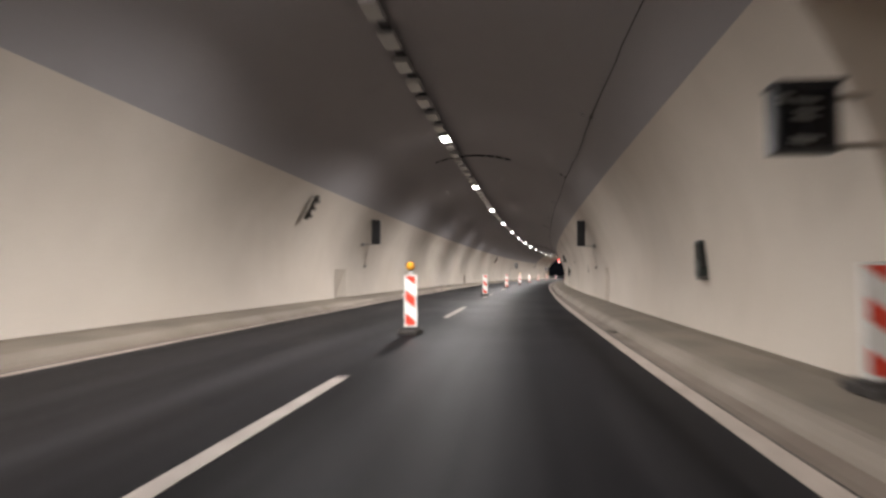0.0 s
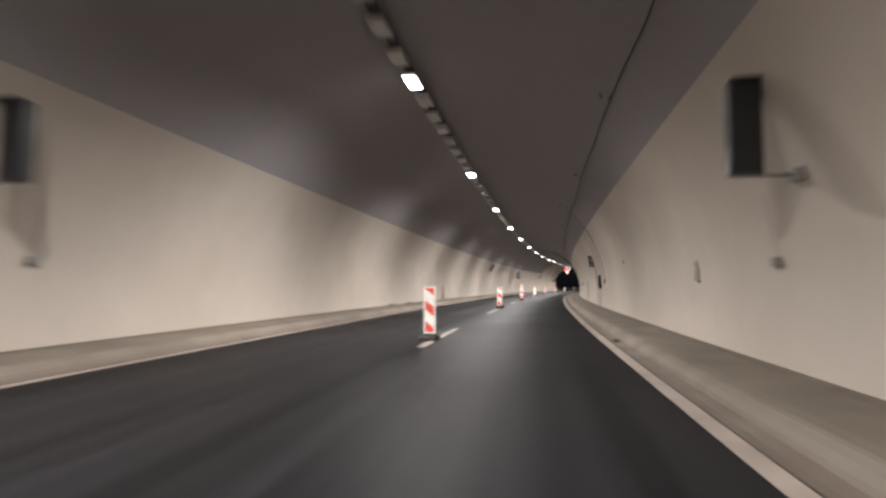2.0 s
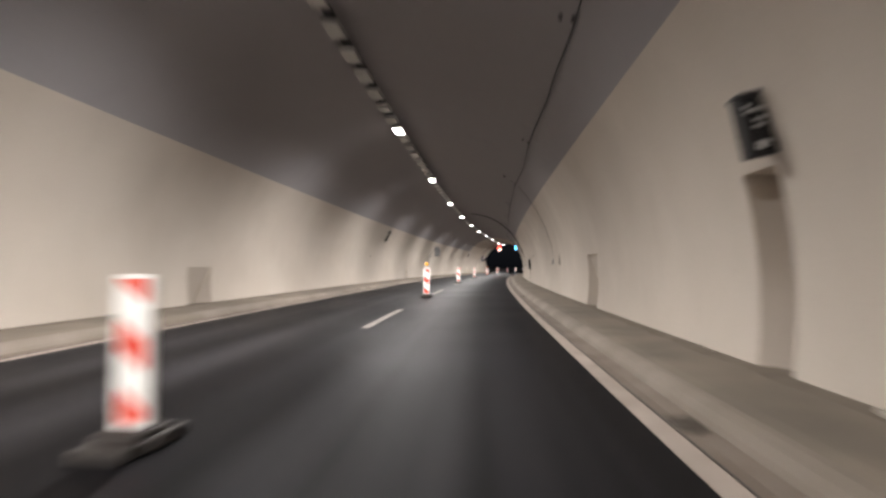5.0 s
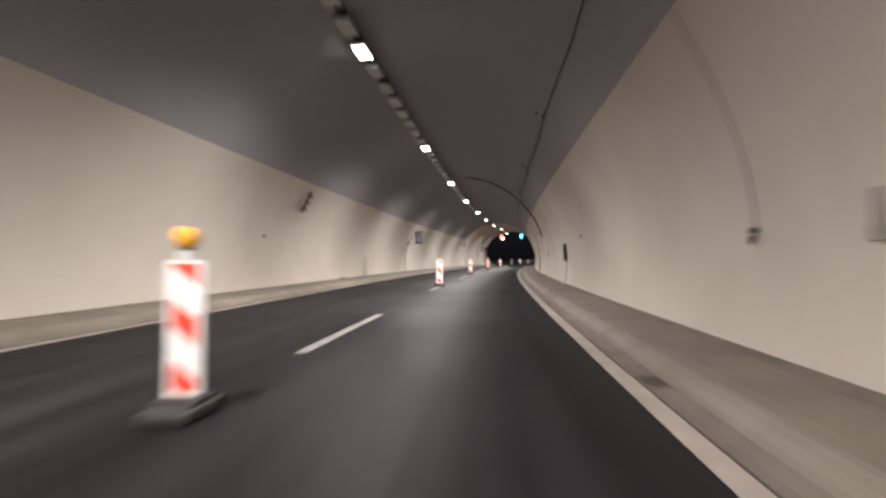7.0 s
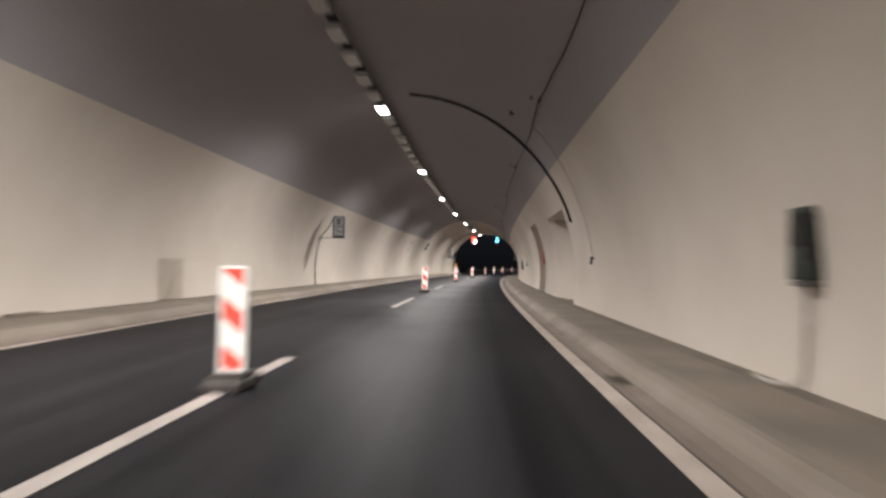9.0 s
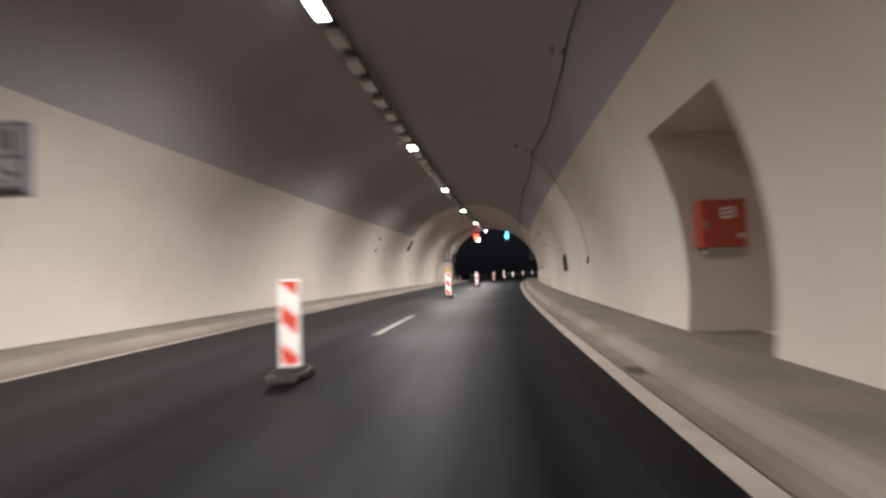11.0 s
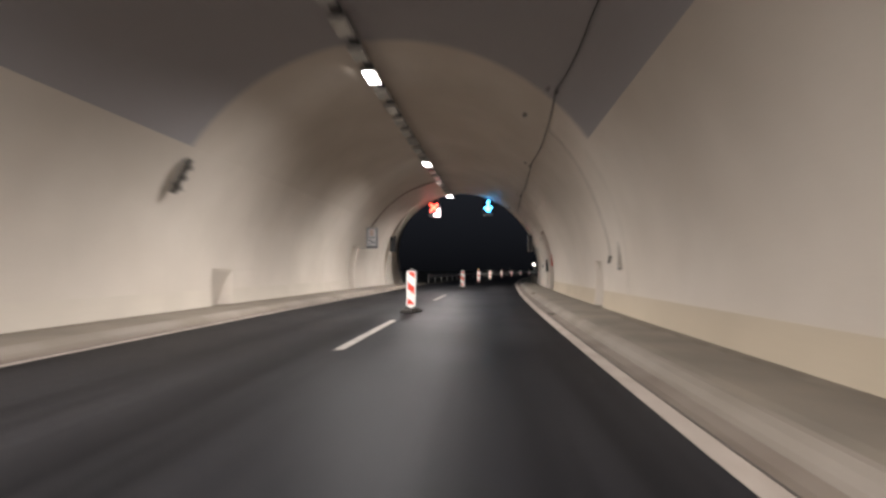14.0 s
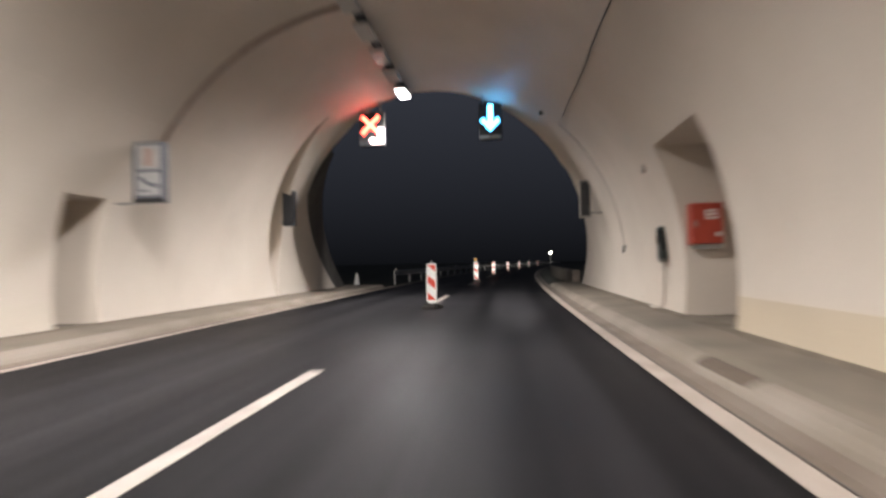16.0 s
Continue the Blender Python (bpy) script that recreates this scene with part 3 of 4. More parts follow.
# ======== luminaires along the crown ========
def luminaire(m, lit):
    ob = thing("tunnel_lamp", m, "lit white tunnel luminaire under the vault" if lit else "unlit pale grey tunnel luminaire under the vault", "lamp", "luminaires along the vault")
    part("housing", box(-0.17, 0.17, -0.38, 0.38, -0.1, 0.0, 0.015), HOUSING, ob)
    part("glass", box(-0.145, 0.145, -0.345, 0.345, -0.116, -0.099, 0.006), GLASS_LIT if lit else GLASS_OFF, ob, "glowing glass" if lit else "dull glass")
    for y in (-0.28, 0.28):
        part("bracket", box(-0.02, 0.02, y - 0.02, y + 0.02, 0.0, 0.05, 0.003), STEEL, ob)
    return ob


lit_model = dull_model = None
ends = LIT + [LIT[-1] + 10.6]
for a, b in zip(ends, ends[1:]):
    for k in range(8):
        s = a + (b - a) * k / 8
        if s > 156.7 or s < -45:
            continue
        m = spot(s, LAMP_U, LAMP_Z)
        if k == 0:
            lit_model = copy_thing(lit_model, m) if lit_model else luminaire(m, True)
        else:
            dull_model = copy_thing(dull_model, m) if dull_model else luminaire(m, False)
tagged(part("cable_tray", sweep("cable_tray", [(LAMP_U - 0.1, LAMP_Z + 0.048), (LAMP_U + 0.1, LAMP_Z + 0.048), (LAMP_U + 0.1, LAMP_Z + 0.085), (LAMP_U - 0.1, LAMP_Z + 0.085)], along(BACK, 156.9, 3)), TRAY),
       "dark steel cable tray along the vault", "cable tray")

# ======== fittings on walls and vault ========
def fitting(name, s, u, z, label, category, group=""):
    """A thing fixed at (s, u, z); its pieces are given by u, distance along the road, and z."""
    ob = thing(name, spot(s, u, z), label, category, group)
    ob["at_u"], ob["at_z"] = u, z
    return ob


def piece(name, bm, mat, parent, label=""):
    root = parent if parent.get("at_u") is not None else parent.parent
    bm.transform(Matrix.Translation((-root["at_u"], 0, -root["at_z"])))
    return part(name, bm, mat, parent, label)


def arch_points(z0, z1, side, off=0.02, n=14):
    """Points up the lining at one place along it, from height z0 to z1, across the crown if the sides differ."""
    a0, a1 = (math.asin((z - ARCH_Z) / ARCH_R) for z in (z0, z1))
    out = []
    for i in range(n + 1):
        a = a0 + (a1 - a0) * i / n
        out.append((ARCH_U + side * (ARCH_R - off) * math.cos(a), 0, ARCH_Z + (ARCH_R - off) * math.sin(a)))
    return out


def arch_z(u):
    return ARCH_Z + math.sqrt(ARCH_R ** 2 - (u - ARCH_U) ** 2)


PALE_BOX = material("pale_grey_enamel", (0.36, 0.32, 0.275), 0.55, vary=0.15, scale=6, spec=0.3)
BROWN = material("brown_conduit", (0.24, 0.175, 0.145), 0.55, vary=0.15, scale=6)
SOOTY = material("sooty_enamel", (0.085, 0.078, 0.07), 0.5, vary=0.25, scale=6)
HOSE = material("pale_hose", (0.5, 0.455, 0.395), 0.6, vary=0.12, scale=8)
CABLE_GREY = material("grey_cable", (0.27, 0.245, 0.22), 0.6, vary=0.15, scale=6)

# variable message boxes on brackets, one each side
for side, s, u0, u1 in ((1, 23.4, 4.22, 4.55), (-1, 22.9, -4.62, -4.27)):
    z0, z1 = (2.37, 3.42) if side > 0 else (2.43, 3.48)
    w = arch_u(2.37, side)
    ob = fitting("message_sign", s, w, 2.37, "black unlit roadside message box on wall brackets", "sign", "message boxes facing traffic")
    case = piece("case", box(u0, u1, -0.1, 0.1, z0, z1, 0.012), DARK, ob)
    piece("screen", box(u0 + 0.03, u1 - 0.03, -0.108, -0.098, z0 + 0.04, z1 - 0.04, 0.003), DARK, case, "black glossy screen")
    piece("hood", box(u0 - 0.01, u1 + 0.01, -0.17, -0.1, z1 - 0.02, z1 + 0.012, 0.006), DARK, case)
    inner, outer = (u0, u1) if side > 0 else (u1, u0)
    piece("lower_arm", tube([(inner, 0.02, z0 + 0.02), ((inner + w) / 2, 0.02, z0 + 0.005), (w + side * 0.02, 0.02, z0)], 0.022), STEEL, ob)
    piece("wall_plate", box(w - side * 0.05 - 0.05, w - side * 0.05 + 0.08, -0.08, 0.12, z0 - 0.07, z0 + 0.08, 0.01), GREY_BOX, ob)
    wt = arch_u(z1 + 0.02, side)
    piece("upper_arm", box(min(outer - side * 0.1, wt + side * 0.06), max(outer - side * 0.1, wt + side * 0.06), -0.05, 0.05, z1 - 0.03, z1 + 0.05, 0.01), STEEL, ob)
    box_u = arch_u(1.48, side)
    small = fitting("junction_box", s + 1.1, box_u, 1.48, "small grey cable box on the wall", "junction box")
    piece("lid", box(box_u - 0.07, box_u + 0.07, -0.09, 0.09, 1.42, 1.54, 0.012), GREY_BOX, small)
    piece("pipe", tube([p for p in arch_points(1.5, 2.36, side, 0.008, 6)], 0.008), HOSE, small)

# conduits over the crown
for s, side_points, mat, label in (
        (22.2, [p for p in arch_points(5.88, 6.125, -1, 0.03)] + arch_points(5.9, 6.125, 1, 0.03)[::-1], CABLE, "dark cable conduit across the vault"),
        (151.6, arch_points(3.45, 6.10, -1, 0.03), BROWN, "brownish cable conduit up the vault"),
        (91.75, arch_points(2.5, 6.12, 1, 0.03)[::-1], CABLE, "dark cable conduit down the vault beside a niche")):
    u, z = side_points[0][0], side_points[0][2]
    ob = fitting("conduit", s, u, z, label, "conduit")
    piece("pipe", tube(side_points, 0.03 if s < 50 else 0.042), mat, ob)
    for i in range(2, len(side_points) - 1, 4):
        p = Vector(side_points[i])
        piece("clamp", box(p.x - 0.06, p.x + 0.06, -0.03, 0.03, p.z - 0.05, p.z + 0.05, 0.008), STEEL, ob)


# picture signs on arms from the left wall
def escape_sign(s, u0, u1, z0, z1):
    w = arch_u(2.39, -1)
    ob = fitting("emergency_sign", s, w, 2.39, "weathered two-panel pictogram sign on a wall arm", "sign", "pictogram signs facing traffic")
    case = piece("case", box(u0, u1, -0.07, 0.07, z0, z1, 0.015), SIGN_BLUE, ob, "dark blue-grey sign case")
    mid = (z0 + z1) / 2 + 0.02
    c, b = (u0 + u1) / 2, 0.075
    piece("upper_panel", box(u0 + b, u1 - b, -0.076, -0.066, mid + 0.03, z1 - 0.06, 0.003), SIGN_WHITE, case, "faded pictogram panel")
    piece("upper_symbol", box(c - 0.1, c + 0.1, -0.081, -0.074, mid + 0.085, z1 - 0.115, 0.003), SIGN_PINK if s > 120 else SIGN_BLUE, case)
    piece("lower_panel", box(u0 + b, u1 - b, -0.076, -0.066, z0 + 0.12, mid - 0.03, 0.003), SIGN_WHITE, case, "white pictogram panel")
    h = mid - 0.03 - (z0 + 0.12)
    piece("handset_symbol", prism([(u0 + b + 0.04, z0 + 0.12 + h * 0.74), (u0 + b + 0.1, z0 + 0.12 + h * 0.84), (c + 0.02, z0 + 0.12 + h * 0.55), (u1 - b - 0.03, z0 + 0.12 + h * 0.5),
                                   (u1 - b - 0.05, z0 + 0.12 + h * 0.3), (c, z0 + 0.12 + h * 0.4)], -0.081, -0.074), SIGN_BLUE, case, "dark diagonal symbol")
    piece("symbol_bar", box(u0 + b + 0.05, c, -0.081, -0.074, z0 + 0.12 + h * 0.15, z0 + 0.12 + h * 0.25, 0.002), SIGN_BLUE, case)
    piece("base_bar", box(u0 + 0.01, u1 - 0.01, -0.085, 0.085, z0 - 0.012, z0 + 0.07, 0.01), DARK, case, "dark bottom rail")
    piece("arm", tube([(u0 + 0.05, 0.02, z0 + 0.0), (u0 - 0.12, 0.02, z0 - 0.01), (w - 0.03, 0.02, z0 - 0.01)], 0.02), STEEL, ob)
    if s < 120:
        piece("upper_arm", tube([(u0 + 0.04, 0.03, z1 - 0.03), (u0 - 0.25, 0.1, z0 + 0.45), (w + 0.02, 0.25, z0 + 0.06)], 0.025), DARK, ob, "dark diagonal brace")
        piece("wall_box", box(w - 0.05, w + 0.1, 0.12, 0.34, z0 - 0.1, z0 + 0.1, 0.012), GREY_BOX, ob)
        piece("down_pipe", tube([(u, 0.3, z) for u, _, z in arch_points(WALK_Z, 2.36, -1, 0.03, 8)], 0.032), GREY_BOX, ob)


escape_sign(100.75, -4.44, -3.89, 2.35, 3.35)
escape_sign(151.05, -4.72, -4.1, 2.36, 3.47)


# signal heads leaning along the left wall
def signal_head(s):
    top, low = 3.72, 2.95
    a = Vector((arch_u(low, -1), 0, low))
    b = Vector((arch_u(top, -1), 0, top))
    d, n = (b - a).normalized(), Vector(((b - a).z, 0, -(b - a).x)).normalized()
    ob = fitting("signal_head", s, a.x, low, "dark hooded three-lamp signal head leaning along the wall", "signal", "signal heads on the wall")
    m = Matrix.Translation(a + n * 0.12) @ Matrix(((n.x, 0, d.x, 0), (0, 1, 0, 0), (n.z, 0, d.z, 0), (0, 0, 0, 1)))
    bm = box(-0.05, 0.05, -0.075, 0.075, -0.04, 0.82, 0.02)
    bm.transform(m)
    case = piece("case", bm, SOOTY, ob)
    for k in range(3):
        bm = cyl((0.04, 0, 0.15 + 0.26 * k), (0.14, -0.05, 0.12 + 0.26 * k), 0.07, 0.06, 16)
        bm.transform(m)
        piece("hood", bm, SOOTY, case)
        bm = cyl((0.138, -0.049, 0.1205 + 0.26 * k), (0.146, -0.053, 0.118 + 0.26 * k), 0.052, 0.047, 16)
        bm.transform(m)
        piece("lens", bm, GREY_BOX, case, "dull glass lens")
    for z in (0.15, 0.7):
        bm = box(-0.2, -0.04, -0.03, 0.03, z - 0.03, z + 0.03, 0.005)
        bm.transform(m)
        piece("bracket", bm, STEEL, ob)


for s in (16.2, 78.5, 133.7):
    signal_head(s)


# sign boxes on the right wall; pale slats imitate the glints on their glass
def wall_sign(s, u0, u1, z0, z1, tilt, metal, finish):
    c, zc = (u0 + u1) / 2, (z0 + z1) / 2
    w = arch_u(zc, 1)
    ob = fitting("wall_sign", s, w, zc, "dark glossy sign box bracketed to the wall", "sign")
    m = Matrix.Translation((c, 0, zc)) @ Matrix.Rotation(radians(tilt), 4, "Y")
    hw, hz = (u1 - u0) / 2, (z1 - z0) / 2

    def add(name, bm, mat, parent, label=""):
        bm.transform(m)
        return piece(name, bm, mat, parent, label)

    case = add("case", box(-hw, hw, -0.09, 0.09, -hz, hz, 0.014), DARK, ob)
    add("pane", box(-hw + 0.04, -0.012, -0.1, -0.088, -hz + 0.05, hz - 0.05, 0.003), GLOSSY, case, "black glass pane")
    add("pane", box(0.012, hw - 0.04, -0.1, -0.088, -hz + 0.05, hz - 0.05, 0.003), GLOSSY, case, "black glass pane")
    for k, (x0, x1, f) in enumerate(((-0.92, -0.55, 0.62), (-0.92, -0.6, 0.44), (-0.5, 0.3, 0.5), (-0.42, 0.3, 0.2), (-0.5, 0.2, -0.02), (-0.55, 0.3, -0.58), (-0.6, 0.05, -0.72))):
        bm = box(hw * x0, hw * x1, -0.02, 0.02, -0.003, 0.003, 0.001)
        bm.transform(Matrix.Translation((0, -0.118, hz * f)) @ Matrix.Rotation(radians(55), 4, "X") @ Matrix.Rotation(radians(6), 4, "Y"))
        add("louvre", bm, metal, case, finish + " metal louvre")
    add("roof", box(-hw - 0.015, hw + 0.015, -0.14, 0.1, hz - 0.01, hz + 0.03, 0.006), DARK, case)
    for z in (z0 + 0.08, z1 - 0.08):
        e = arch_u(z, 1)
        piece("bracket", box(min(c, e - 0.05), e + 0.05, 0.02, 0.07, z - 0.025, z + 0.025, 0.005), PALE_BOX, ob)


GLOSSY = material("black_glass", (0.012, 0.013, 0.015), 0.08, vary=0.1, scale=8)
wall_sign(5.0, 4.1, 4.62, 2.2, 2.79, 0, GLINT_WEAK, "dull")
wall_sign(47.7, 4.68, 4.97, 2.24, 2.82, -12, GLINT_STRONG, "bright")


# dark guide-light boxes low on the right wall, some with a hose down to the walkway
def guide_box(s, hose):
    u, z = arch_u(1.47, 1), 1.47
    ob = fitting("guide_light", s, u, z, "dark green wall box with hose down to the walkway", "wall box", "guide boxes on the wall")
    body = piece("body", box(u - 0.12, u + 0.06, -0.13, 0.13, 1.13, 1.77, 0.02), DARK_GREEN, ob)
    piece("front_lens", box(u - 0.128, u - 0.115, -0.105, 0.105, 1.42, 1.71, 0.004), GLOSSY, body, "dark glass front")
    piece("side_lens", box(u - 0.1, u - 0.02, -0.138, -0.126, 1.3, 1.7, 0.004), GLOSSY, body, "dark glass side")
    piece("foot_bracket", box(u - 0.1, u + 0.08, -0.12, 0.12, 1.075, 1.125, 0.01), SOOTY, ob)
    pts = [(a - 0.012, 0.05, b) for a, _, b in arch_points(WALK_Z + 0.1, 1.12, 1, 0.03, 7)][::-1]
    foot = arch_u(WALK_Z, 1)
    pts += [(foot - 0.08, 0.12, WALK_Z + 0.045), (foot - 0.16, 0.3, WALK_Z + 0.03), (foot - 0.12, 0.62, WALK_Z + 0.03), (foot - 0.02, 0.75, WALK_Z + 0.03)]
    if hose:
        piece("hose", tube(pts, 0.022), HOSE, ob, "pale grey hose")
    else:
        ob["label"] = "dark green wall box with glass front"


for s, hose in ((-25.0, True), (10.0, False), (45.8, True), (81.36, True), (116.9, False), (152.7, True)):
    guide_box(s, hose)

# cable along the right of the vault, with clamps, and branch cables down to wall boxes
CU, CZ = 3.53, 4.69
clamps = [-40.6 + 7.55 * k for k in range(27)]
bm_pts = []
wob = random.Random(9)
for a, b in zip(clamps, clamps[1:]):
    dip, lean, off, wave = wob.uniform(0.03, 0.1), wob.uniform(-0.06, 0.06), wob.uniform(-0.07, 0.05), wob.uniform(0, 6)
    for i in range(14):
        f = i / 14
        sag = 4 * f * (1 - f)
        slip = (lean - dip) * sag + off * (1 - f) ** 6 + 0.016 * math.sin(wave + 13 * f) * sag + wob.uniform(-0.006, 0.006)
        bm_pts.append(at(a + (b - a) * f, CU - 0.014 - 0.68 * slip, CZ - 0.005 + 0.73 * slip - 0.02 * sag))
root = thing("vault_cable", Matrix.Translation(bm_pts[0]), "sagging black cable clamped along the vault", "cable")
bm = tube(bm_pts, 0.0105)
bm.transform(Matrix.Translation(-bm_pts[0]))
part("cable", bm, CABLE, root)
for s in clamps[:-1]:
    m = Matrix.Translation(-bm_pts[0]) @ spot(s, CU, CZ) @ Matrix.Rotation(radians(46), 4, "Y")
    part("clamp", box(-0.03, 0.03, -0.035, 0.035, -0.05, 0.03, 0.01), DARK, root, m=m)
    m = Matrix.Translation(-bm_pts[0]) @ spot(s + 0.25, CU - 0.15, arch_z(CU - 0.15)) @ Matrix.Rotation(radians(44), 4, "Y")
    part("anchor", box(-0.035, 0.035, -0.04, 0.04, -0.03, 0.03, 0.008), TRAY, root, m=m)

for s in (-3.4, 43.4, 65.4, 90.0, 111.0, 135.9, 156.2):
    u, z = arch_u(1.45, 1), 1.45
    ob = fitting("cable_box", s, u, z, "small dark wall box on a thin cable from the vault", "junction box", "cable boxes on the wall")
    piece("body", box(u - 0.07, u + 0.05, -0.04, 0.04, 1.43, 1.5, 0.012), DARK, ob)
    piece("gland", cyl((u - 0.06, 0, 1.32), (u - 0.04, 0, 1.41), 0.03, 0.035, 10), DARK, ob)
    pts = arch_points(1.5, 4.72, 1, 0.012, 20)
    sway = random.Random(int(s * 10)).uniform(0, 6)
    piece("cable", tube([(a, d - 0.3 * (i / 20) ** 2 + 0.05 * math.sin(i * 0.32 + sway), b) for i, (a, d, b) in enumerate(pts)], 0.007), CABLE_GREY, ob, "thin grey cable")
    piece("anchor", box(CU - 0.5, CU - 0.38, -0.06, 0.06, arch_z(CU - 0.44) - 0.04, arch_z(CU - 0.44) + 0.04, 0.01), DARK, ob)

# small plates and brackets
for s, side, z, h, w in ((28.0, 1, 1.47, 0.2, 0.1), (63.5, 1, 1.5, 0.2, 0.1), (36.6, 1, 2.03, 0.06, 0.08), (76.9, 1, 1.89, 0.045, 0.08), (76.3, -1, 1.88, 0.045, 0.08), (135.0, 1, 1.49, 0.3, 0.12), (152.6, 1, 2.91, 0.09, 0.07)):
    u = arch_u(z, side)
    ob = fitting("wall_plate", s, u, z, "small grey service plate on the wall", "service plate")
    if h > 0.28:
        piece("plate", box(u - 0.035, u + 0.035, -w * 0.62, w * 0.62, z - h, z + h, 0.01), PALE_BOX, ob)
        for e in (-1, 1):
            piece("end_clamp", box(u - 0.045, u + 0.035, -w * 0.68, w * 0.68, z + e * h - 0.03, z + e * h + 0.03, 0.01), GREY_BOX, ob, "darker end clamp")
    else:
        piece("plate", box(u - 0.03, u + 0.03, -w, w, z - h, z + h, 0.012), PALE_BOX, ob)
    piece("screw", cyl((u - side * 0.06, 0, z + h * 0.6), (u - side * 0.04, 0, z + h * 0.6), 0.012, 0.012, 8), STEEL, ob)
    piece("screw", cyl((u - side * 0.06, 0, z - h * 0.6), (u - side * 0.04, 0, z - h * 0.6), 0.012, 0.012, 8), STEEL, ob)
for side in (1, -1):
    for z in (3.26, 2.6):
        u = arch_u(z, side)
        ob = fitting("wall_bracket", 125.25, u, z, "grey wedge-shaped steel bracket on the wall", "bracket", "wedge brackets")
        piece("wedge", prism([(u + side * 0.04, z - 0.07), (u + side * 0.04, z + 0.08), (u - side * 0.15, z + 0.015)], -0.035, 0.035), GREY_BOX, ob)
        piece("wall_plate", box(u - 0.03, u + 0.03, -0.055, 0.055, z - 0.075, z + 0.075, 0.008), PALE_BOX, ob)

# low concrete covers at the foot of the left wall
for s in (43.4, 46.8, 85.1):
    u = arch_u(0.2, -1)
    ob = fitting("cable_cover", s, u, WALK_Z, "low dusty concrete cable cover at the wall foot", "cable cover", "cable covers")
    piece("cover", box(u - 0.04, u + 0.16, -0.35, 0.35, WALK_Z - 0.01, WALK_Z + 0.07, 0.02), CONCRETE, ob)

# red fire cabinets on the far side of the tall niches, facing the traffic
for s, lo, u0, u1 in ((102.46, 1.4, 5.31, 5.95), (151.56, 1.38, 5.22, 5.74)):
    ob = fitting("fire_cabinet", s, (u0 + u1) / 2, lo, "red steel fire cabinet with white label, in a wall niche", "cabinet", "fire cabinets")
    body = piece("body", box(u0, u1, -0.2, 0.05, lo, lo + 0.7, 0.012), RED, ob)
    piece("door", box(u0 + 0.012, u1 - 0.012, -0.222, -0.198, lo + 0.012, lo + 0.688, 0.006), RED, body)
    c = (u0 + u1) / 2 + 0.06
    piece("label", box(c - 0.1, c + 0.1, -0.227, -0.22, lo + 0.42, lo + 0.58, 0.002), WHITE_PLASTIC, body, "white label with red bars")
    for z in (0.455, 0.52):
        piece("label_bar", box(c - 0.07, c + 0.07, -0.23, -0.225, lo + z, lo + z + 0.03, 0.0), RED, body)
    piece("small_label", box(u1 - 0.13, u1 - 0.04, -0.227, -0.22, lo + 0.13, lo + 0.2, 0.002), WHITE_PLASTIC, body, "small white label")
    piece("handle", box(u0 + 0.04, u0 + 0.07, -0.25, -0.22, lo + 0.28, lo + 0.4, 0.006), STEEL, body, "metal latch")
    piece("base_frame", box(u0 + 0.08, u1 - 0.02, -0.18, 0.05, lo - 0.08, lo + 0.002, 0.006), GREY_BOX, ob)

# drain gratings in the right gutter
for s in (-6.2, 11.35, 29.2, 46.7, 64.5, 82.4, 100.3, 118.45, 136.8):
    ob = fitting("drain_grating", s, 3.79, 0.0, "dark iron drain grating in the gutter", "drain", "drain gratings")
    piece("frame", box(3.69, 3.9, -0.18, 0.18, -0.02, 0.01, 0.004), IRON, ob)
    for k in range(7):
        piece("bar", box(3.71, 3.88, -0.15 + 0.05 * k - 0.01, -0.15 + 0.05 * k + 0.01, 0.008, 0.016, 0.002), IRON, ob)

# a dark patch laid over the kerb before the portal
prof = [(3.945, 0.035), (3.998, 0.106), (4.078, 0.138), (4.125, 0.143), (4.125, 0.1), (3.99, 0.03)]
tagged(part("kerb_repair", sweep("kerb_repair", prof, along(146.45, 147.6, 0.4)), DARK_KERB), "dark patch over the concrete kerb", "kerb", kind="structure")

# ======== lane signals over the portal ========
SIG_S = 157.4


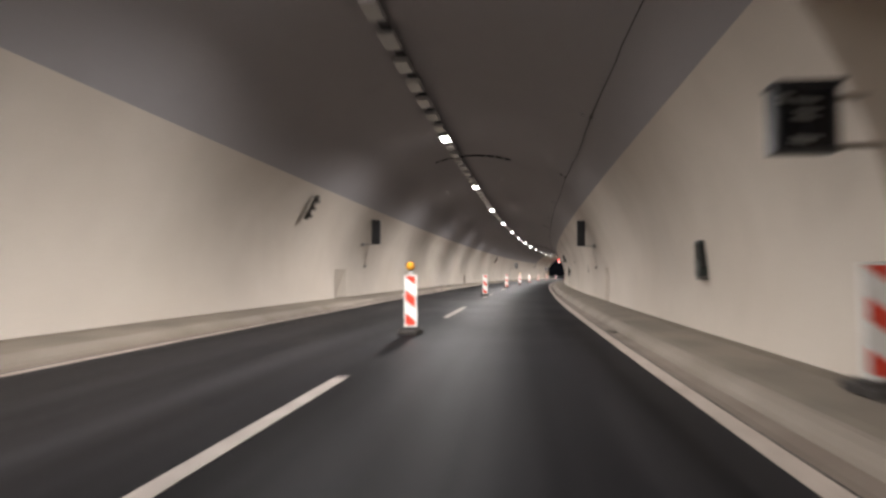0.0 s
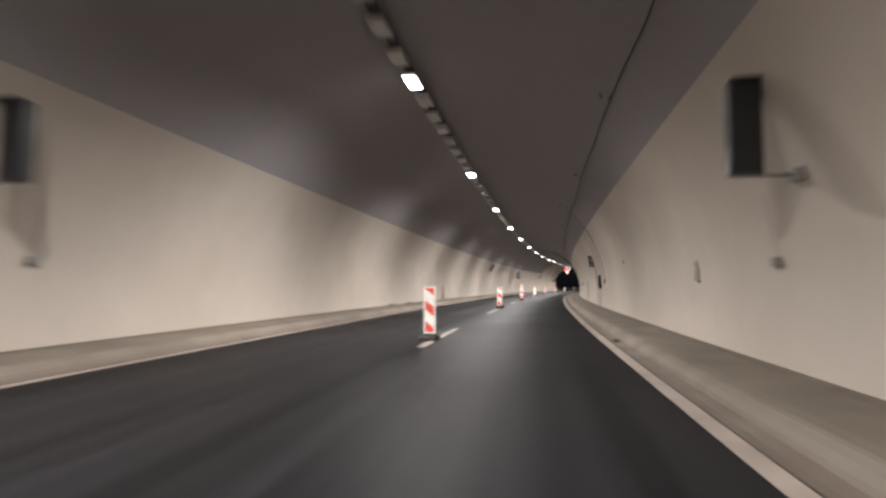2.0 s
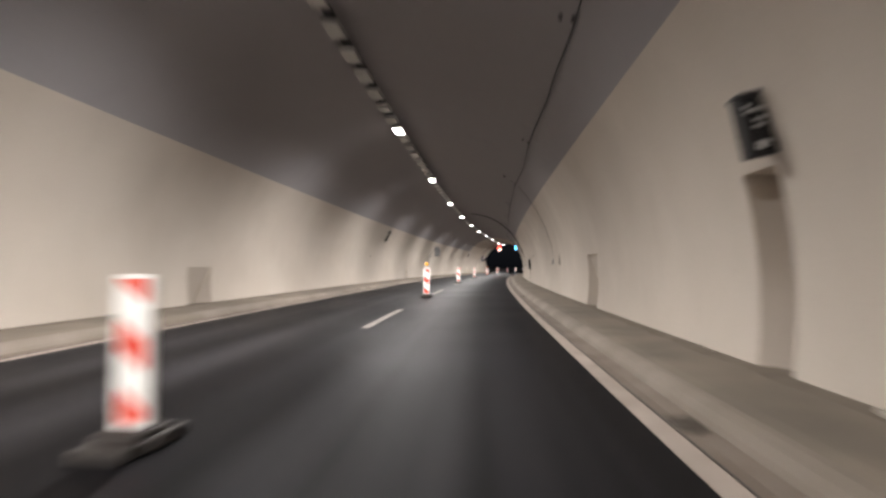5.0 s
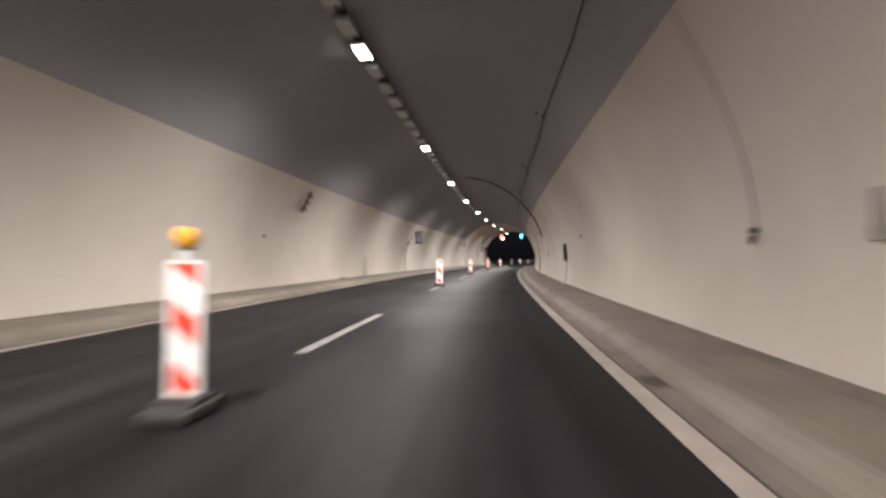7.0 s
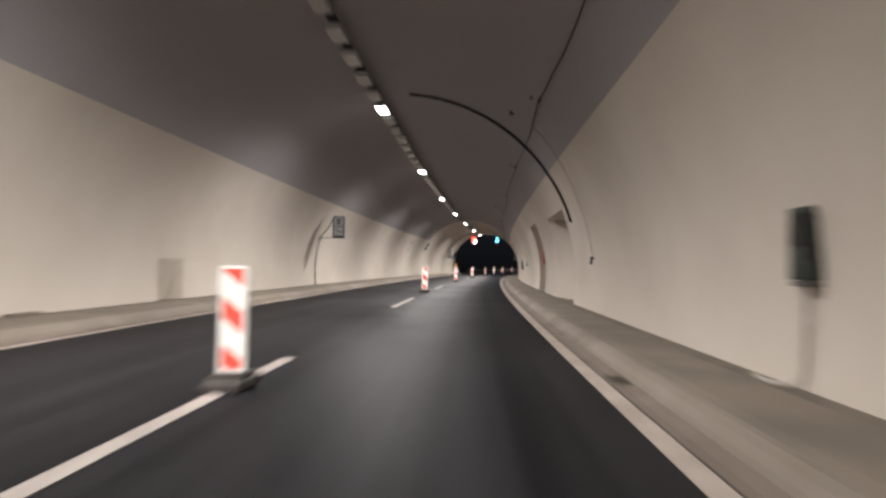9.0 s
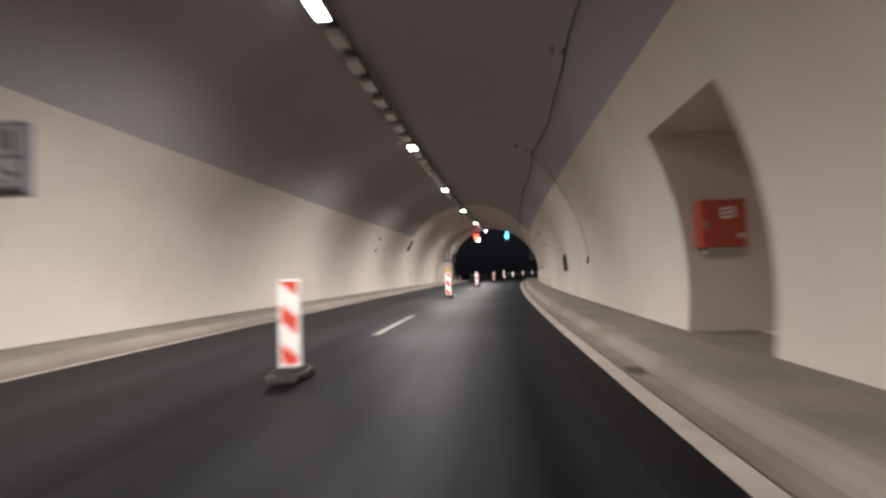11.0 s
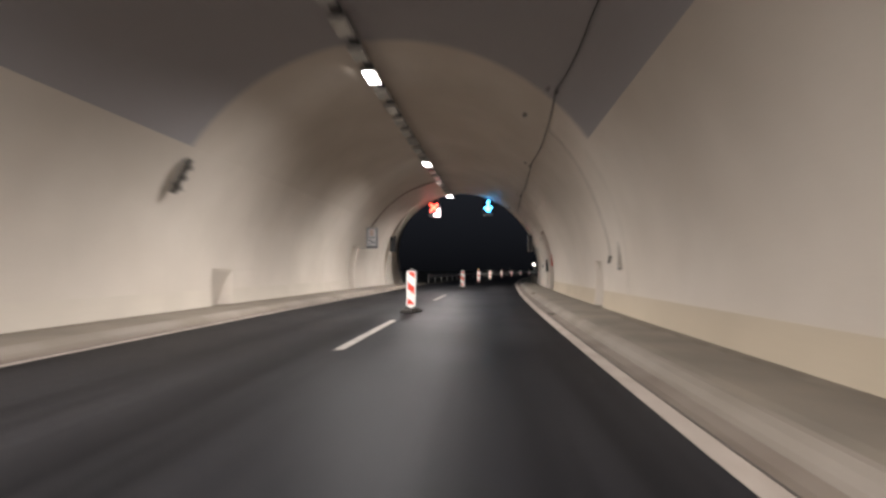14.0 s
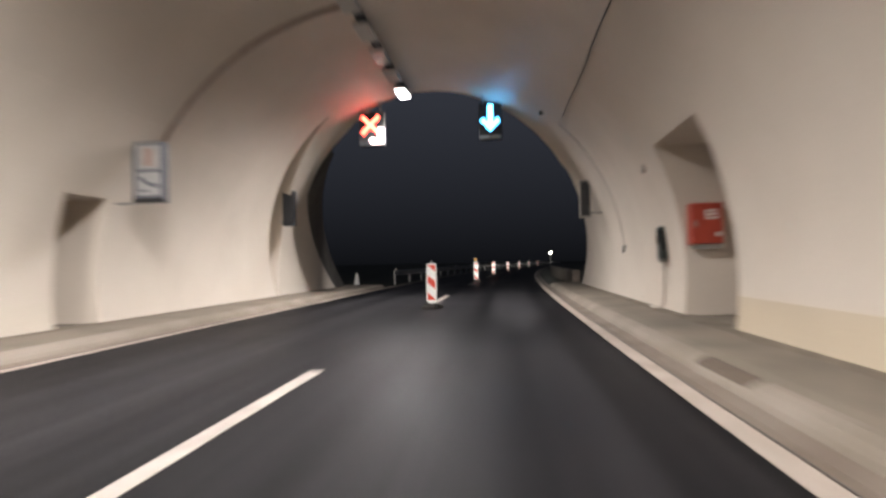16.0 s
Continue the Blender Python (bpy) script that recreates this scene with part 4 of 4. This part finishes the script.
def lane_signal(u0, u1, z0, z1, red):
    c = (u0 + u1) / 2
    top = arch_z(c)
    ob = fitting("lane_signal", SIG_S, c, z0, "lane signal box showing a red cross" if red else "lane signal box showing a blue-green down arrow", "signal", "lane signals")
    case = piece("case", box(u0, u1, -0.08, 0.1, z0, z1, 0.015), DARK, ob)
    for x in (u0 + 0.12, u1 - 0.12):
        piece("hanger", cyl((x, 0, z1 - 0.02), (x, -0.3, min(arch_z(x), 6.2) + 0.02), 0.02, 0.02, 8), STEEL, ob)
    zm = z0 + 0.62
    if red:
        for a in (45, -45):
            bm = box(-0.36, 0.36, -0.096, -0.078, -0.055, 0.055, 0.01)
            bm.transform(Matrix.Translation((c - 0.04, 0, zm)) @ Matrix.Rotation(radians(a), 4, "Y"))
            piece("cross_bar", bm, LED_RED, case, "glowing red bar")
        # glowing panels imitate the whitish lit corner of the housing
        piece("lit_corner", box(c - 0.05, u1 - 0.03, -0.09, -0.079, z0 + 0.06, z0 + 0.22, 0.005), CORNER_GLOW, case, "glowing whitish panel")
        piece("lit_corner", box(u1 - 0.2, u1 - 0.03, -0.09, -0.079, z0 + 0.22, z0 + 0.52, 0.005), CORNER_GLOW, case, "glowing whitish panel")
    else:
        z = z0 + 0.24
        arrow = [(c, z), (c + 0.28, z + 0.3), (c + 0.2, z + 0.38), (c + 0.075, z + 0.25), (c + 0.075, z + 0.76), (c - 0.075, z + 0.76), (c - 0.075, z + 0.25), (c - 0.2, z + 0.38), (c - 0.28, z + 0.3)]
        piece("arrow", prism(arrow, -0.096, -0.078), LED_GREEN, case, "glowing blue-green arrow")
        piece("name_plate", box(u0 + 0.02, c - 0.01, -0.092, -0.079, z0 + 0.03, z0 + 0.12, 0.004), STEEL, case)
        piece("name_plate", box(c + 0.01, u1 - 0.02, -0.092, -0.079, z0 + 0.03, z0 + 0.12, 0.004), STEEL, case)


lane_signal(-2.2, -1.42, 4.65, 5.66, True)
lane_signal(1.37, 2.03, 4.68, 5.75, False)

# dark boxes at the portal's mouth
for side, u0, u1 in ((-1, -4.96, -4.58), (1, 4.26, 4.58)):
    u = arch_u(3.0, side)
    ob = fitting("message_sign", 158.2, u, 2.4, "dark unlit message box at the portal", "sign", "message boxes at the portal")
    case = piece("case", box(u0, u1, -0.1, 0.1, 2.4, 3.52, 0.014), DARK if side < 0 else GREY_BOX, ob)
    piece("screen", box(u0 + 0.04, u1 - 0.04, -0.108, -0.098, 2.46, 3.46, 0.003), DARK, case, "black screen")
    for z in (2.55, 3.35):
        e = arch_u(z, side)
        piece("bracket", box(min(u0 + 0.1, e - 0.06), max(u1 - 0.1, e + 0.06), 0.02, 0.07, z - 0.03, z + 0.03, 0.006), STEEL, ob)

# ======== outside ========
def ground():
    rows = [-75, -40, 0, 40, 80, 120, 150, 160, 165, 170, 176, 184, 195, 210, 230, 255, 285, 320, 370, 440, 520, 620]
    cols = [-700, -250, -120, -60, -35, -22, -14, -9, -6.4, -4.2, 4.1, 6.3, 9, 14, 22, 35, 60, 110, 250, 700]
    verts, faces = [], []
    hill = random.Random(2)
    for s in rows:
        for u in cols:
            d = max(abs(u) - 6.4, 0)
            rise = min(d * 0.12, 0.8) * (1.0 if s > 150 else 0) + hill.uniform(-0.15, 0.15) * min(d / 3, 1)
            if s <= 160:
                rise = -0.35
            verts.append(at(s, u, -0.06 + rise))
    n = len(cols)
    for i in range(len(rows) - 1):
        for k in range(n - 1):
            faces.append((i * n + k, i * n + k + 1, (i + 1) * n + k + 1, (i + 1) * n + k))
    return soften(mesh_of("ground", verts, faces), 60)


tagged(part("ground", ground(), EARTH), "dark grassy cutting at night", "ground", kind="structure")

# low concrete walls beyond the portal
wing = [(0, -0.3), (0, 0.62), (0.06, 0.7), (0.3, 0.7), (0.36, 0.62), (0.36, -0.3)]
tagged(part("retaining_wall", sweep("retaining_wall", [(4.95 + u, z) for u, z in wing], along(167.4, 196, 3)), KERB), "low pale concrete wall beyond the portal", "wall", kind="structure")


# steel guard rail with reflectors on the left
rail = thing("guard_rail", spot(172, -4.6, 0), "galvanised guard rail with small white reflectors", "guard rail")
inv = spot(172, -4.6, 0).inverted()
beam = sweep("beam", [(-4.62, 0.45), (-4.56, 0.5), (-4.62, 0.57), (-4.62, 0.63), (-4.56, 0.7), (-4.62, 0.75), (-4.64, 0.75), (-4.64, 0.45)], along(172, 330, 4))
beam.transform(inv)
part("beam", beam, STEEL, rail)
for k in range(40):
    s = 172.5 + 4 * k
    bm = box(-4.74, -4.64, -0.05, 0.05, -0.1, 0.74, 0.006)
    part("post", bm, STEEL, rail, m=inv @ spot(s, 0, 0))
    if k % 3 == 0:
        part("reflector", box(-4.66, -4.6, -0.012, 0.012, 0.76, 0.86, 0.004), WHITE_SHEET, rail, "white reflector", m=inv @ spot(s, 0, 0))

cone = thing("bollard", spot(168.6, -5.75, WALK_Z - 0.22), "short pale tapered bollard beside the road", "bollard")
part("base", cyl((0, 0, 0), (0, 0, 0.08), 0.2, 0.18), CONCRETE, cone)
part("shaft", cyl((0, 0, 0.06), (0, 0, 0.75), 0.16, 0.05, 18), WHITE_PLASTIC, cone)

post = thing("street_lamp", spot(205, 5.05, -0.06), "slim steel pole with a lit round lamp", "lamp")
part("pole", cyl((0, 0, 0), (0, 0, 1.95), 0.05, 0.035, 12), STEEL, post)
part("cap", cyl((0, 0, 1.93), (0, 0, 2.0), 0.09, 0.07, 12), DARK, post)
bm = bmesh.new()
bmesh.ops.create_uvsphere(bm, u_segments=18, v_segments=12, radius=0.13)
bm.transform(Matrix.Translation((0, 0, 2.15)))
part("globe", bm, glow("globe_glass_lit", (1.0, 0.93, 0.82), 12.0), post, "glowing white globe")

for ob in bpy.data.objects:
    for key in ("at_u", "at_z"):
        if key in ob:
            del ob[key]
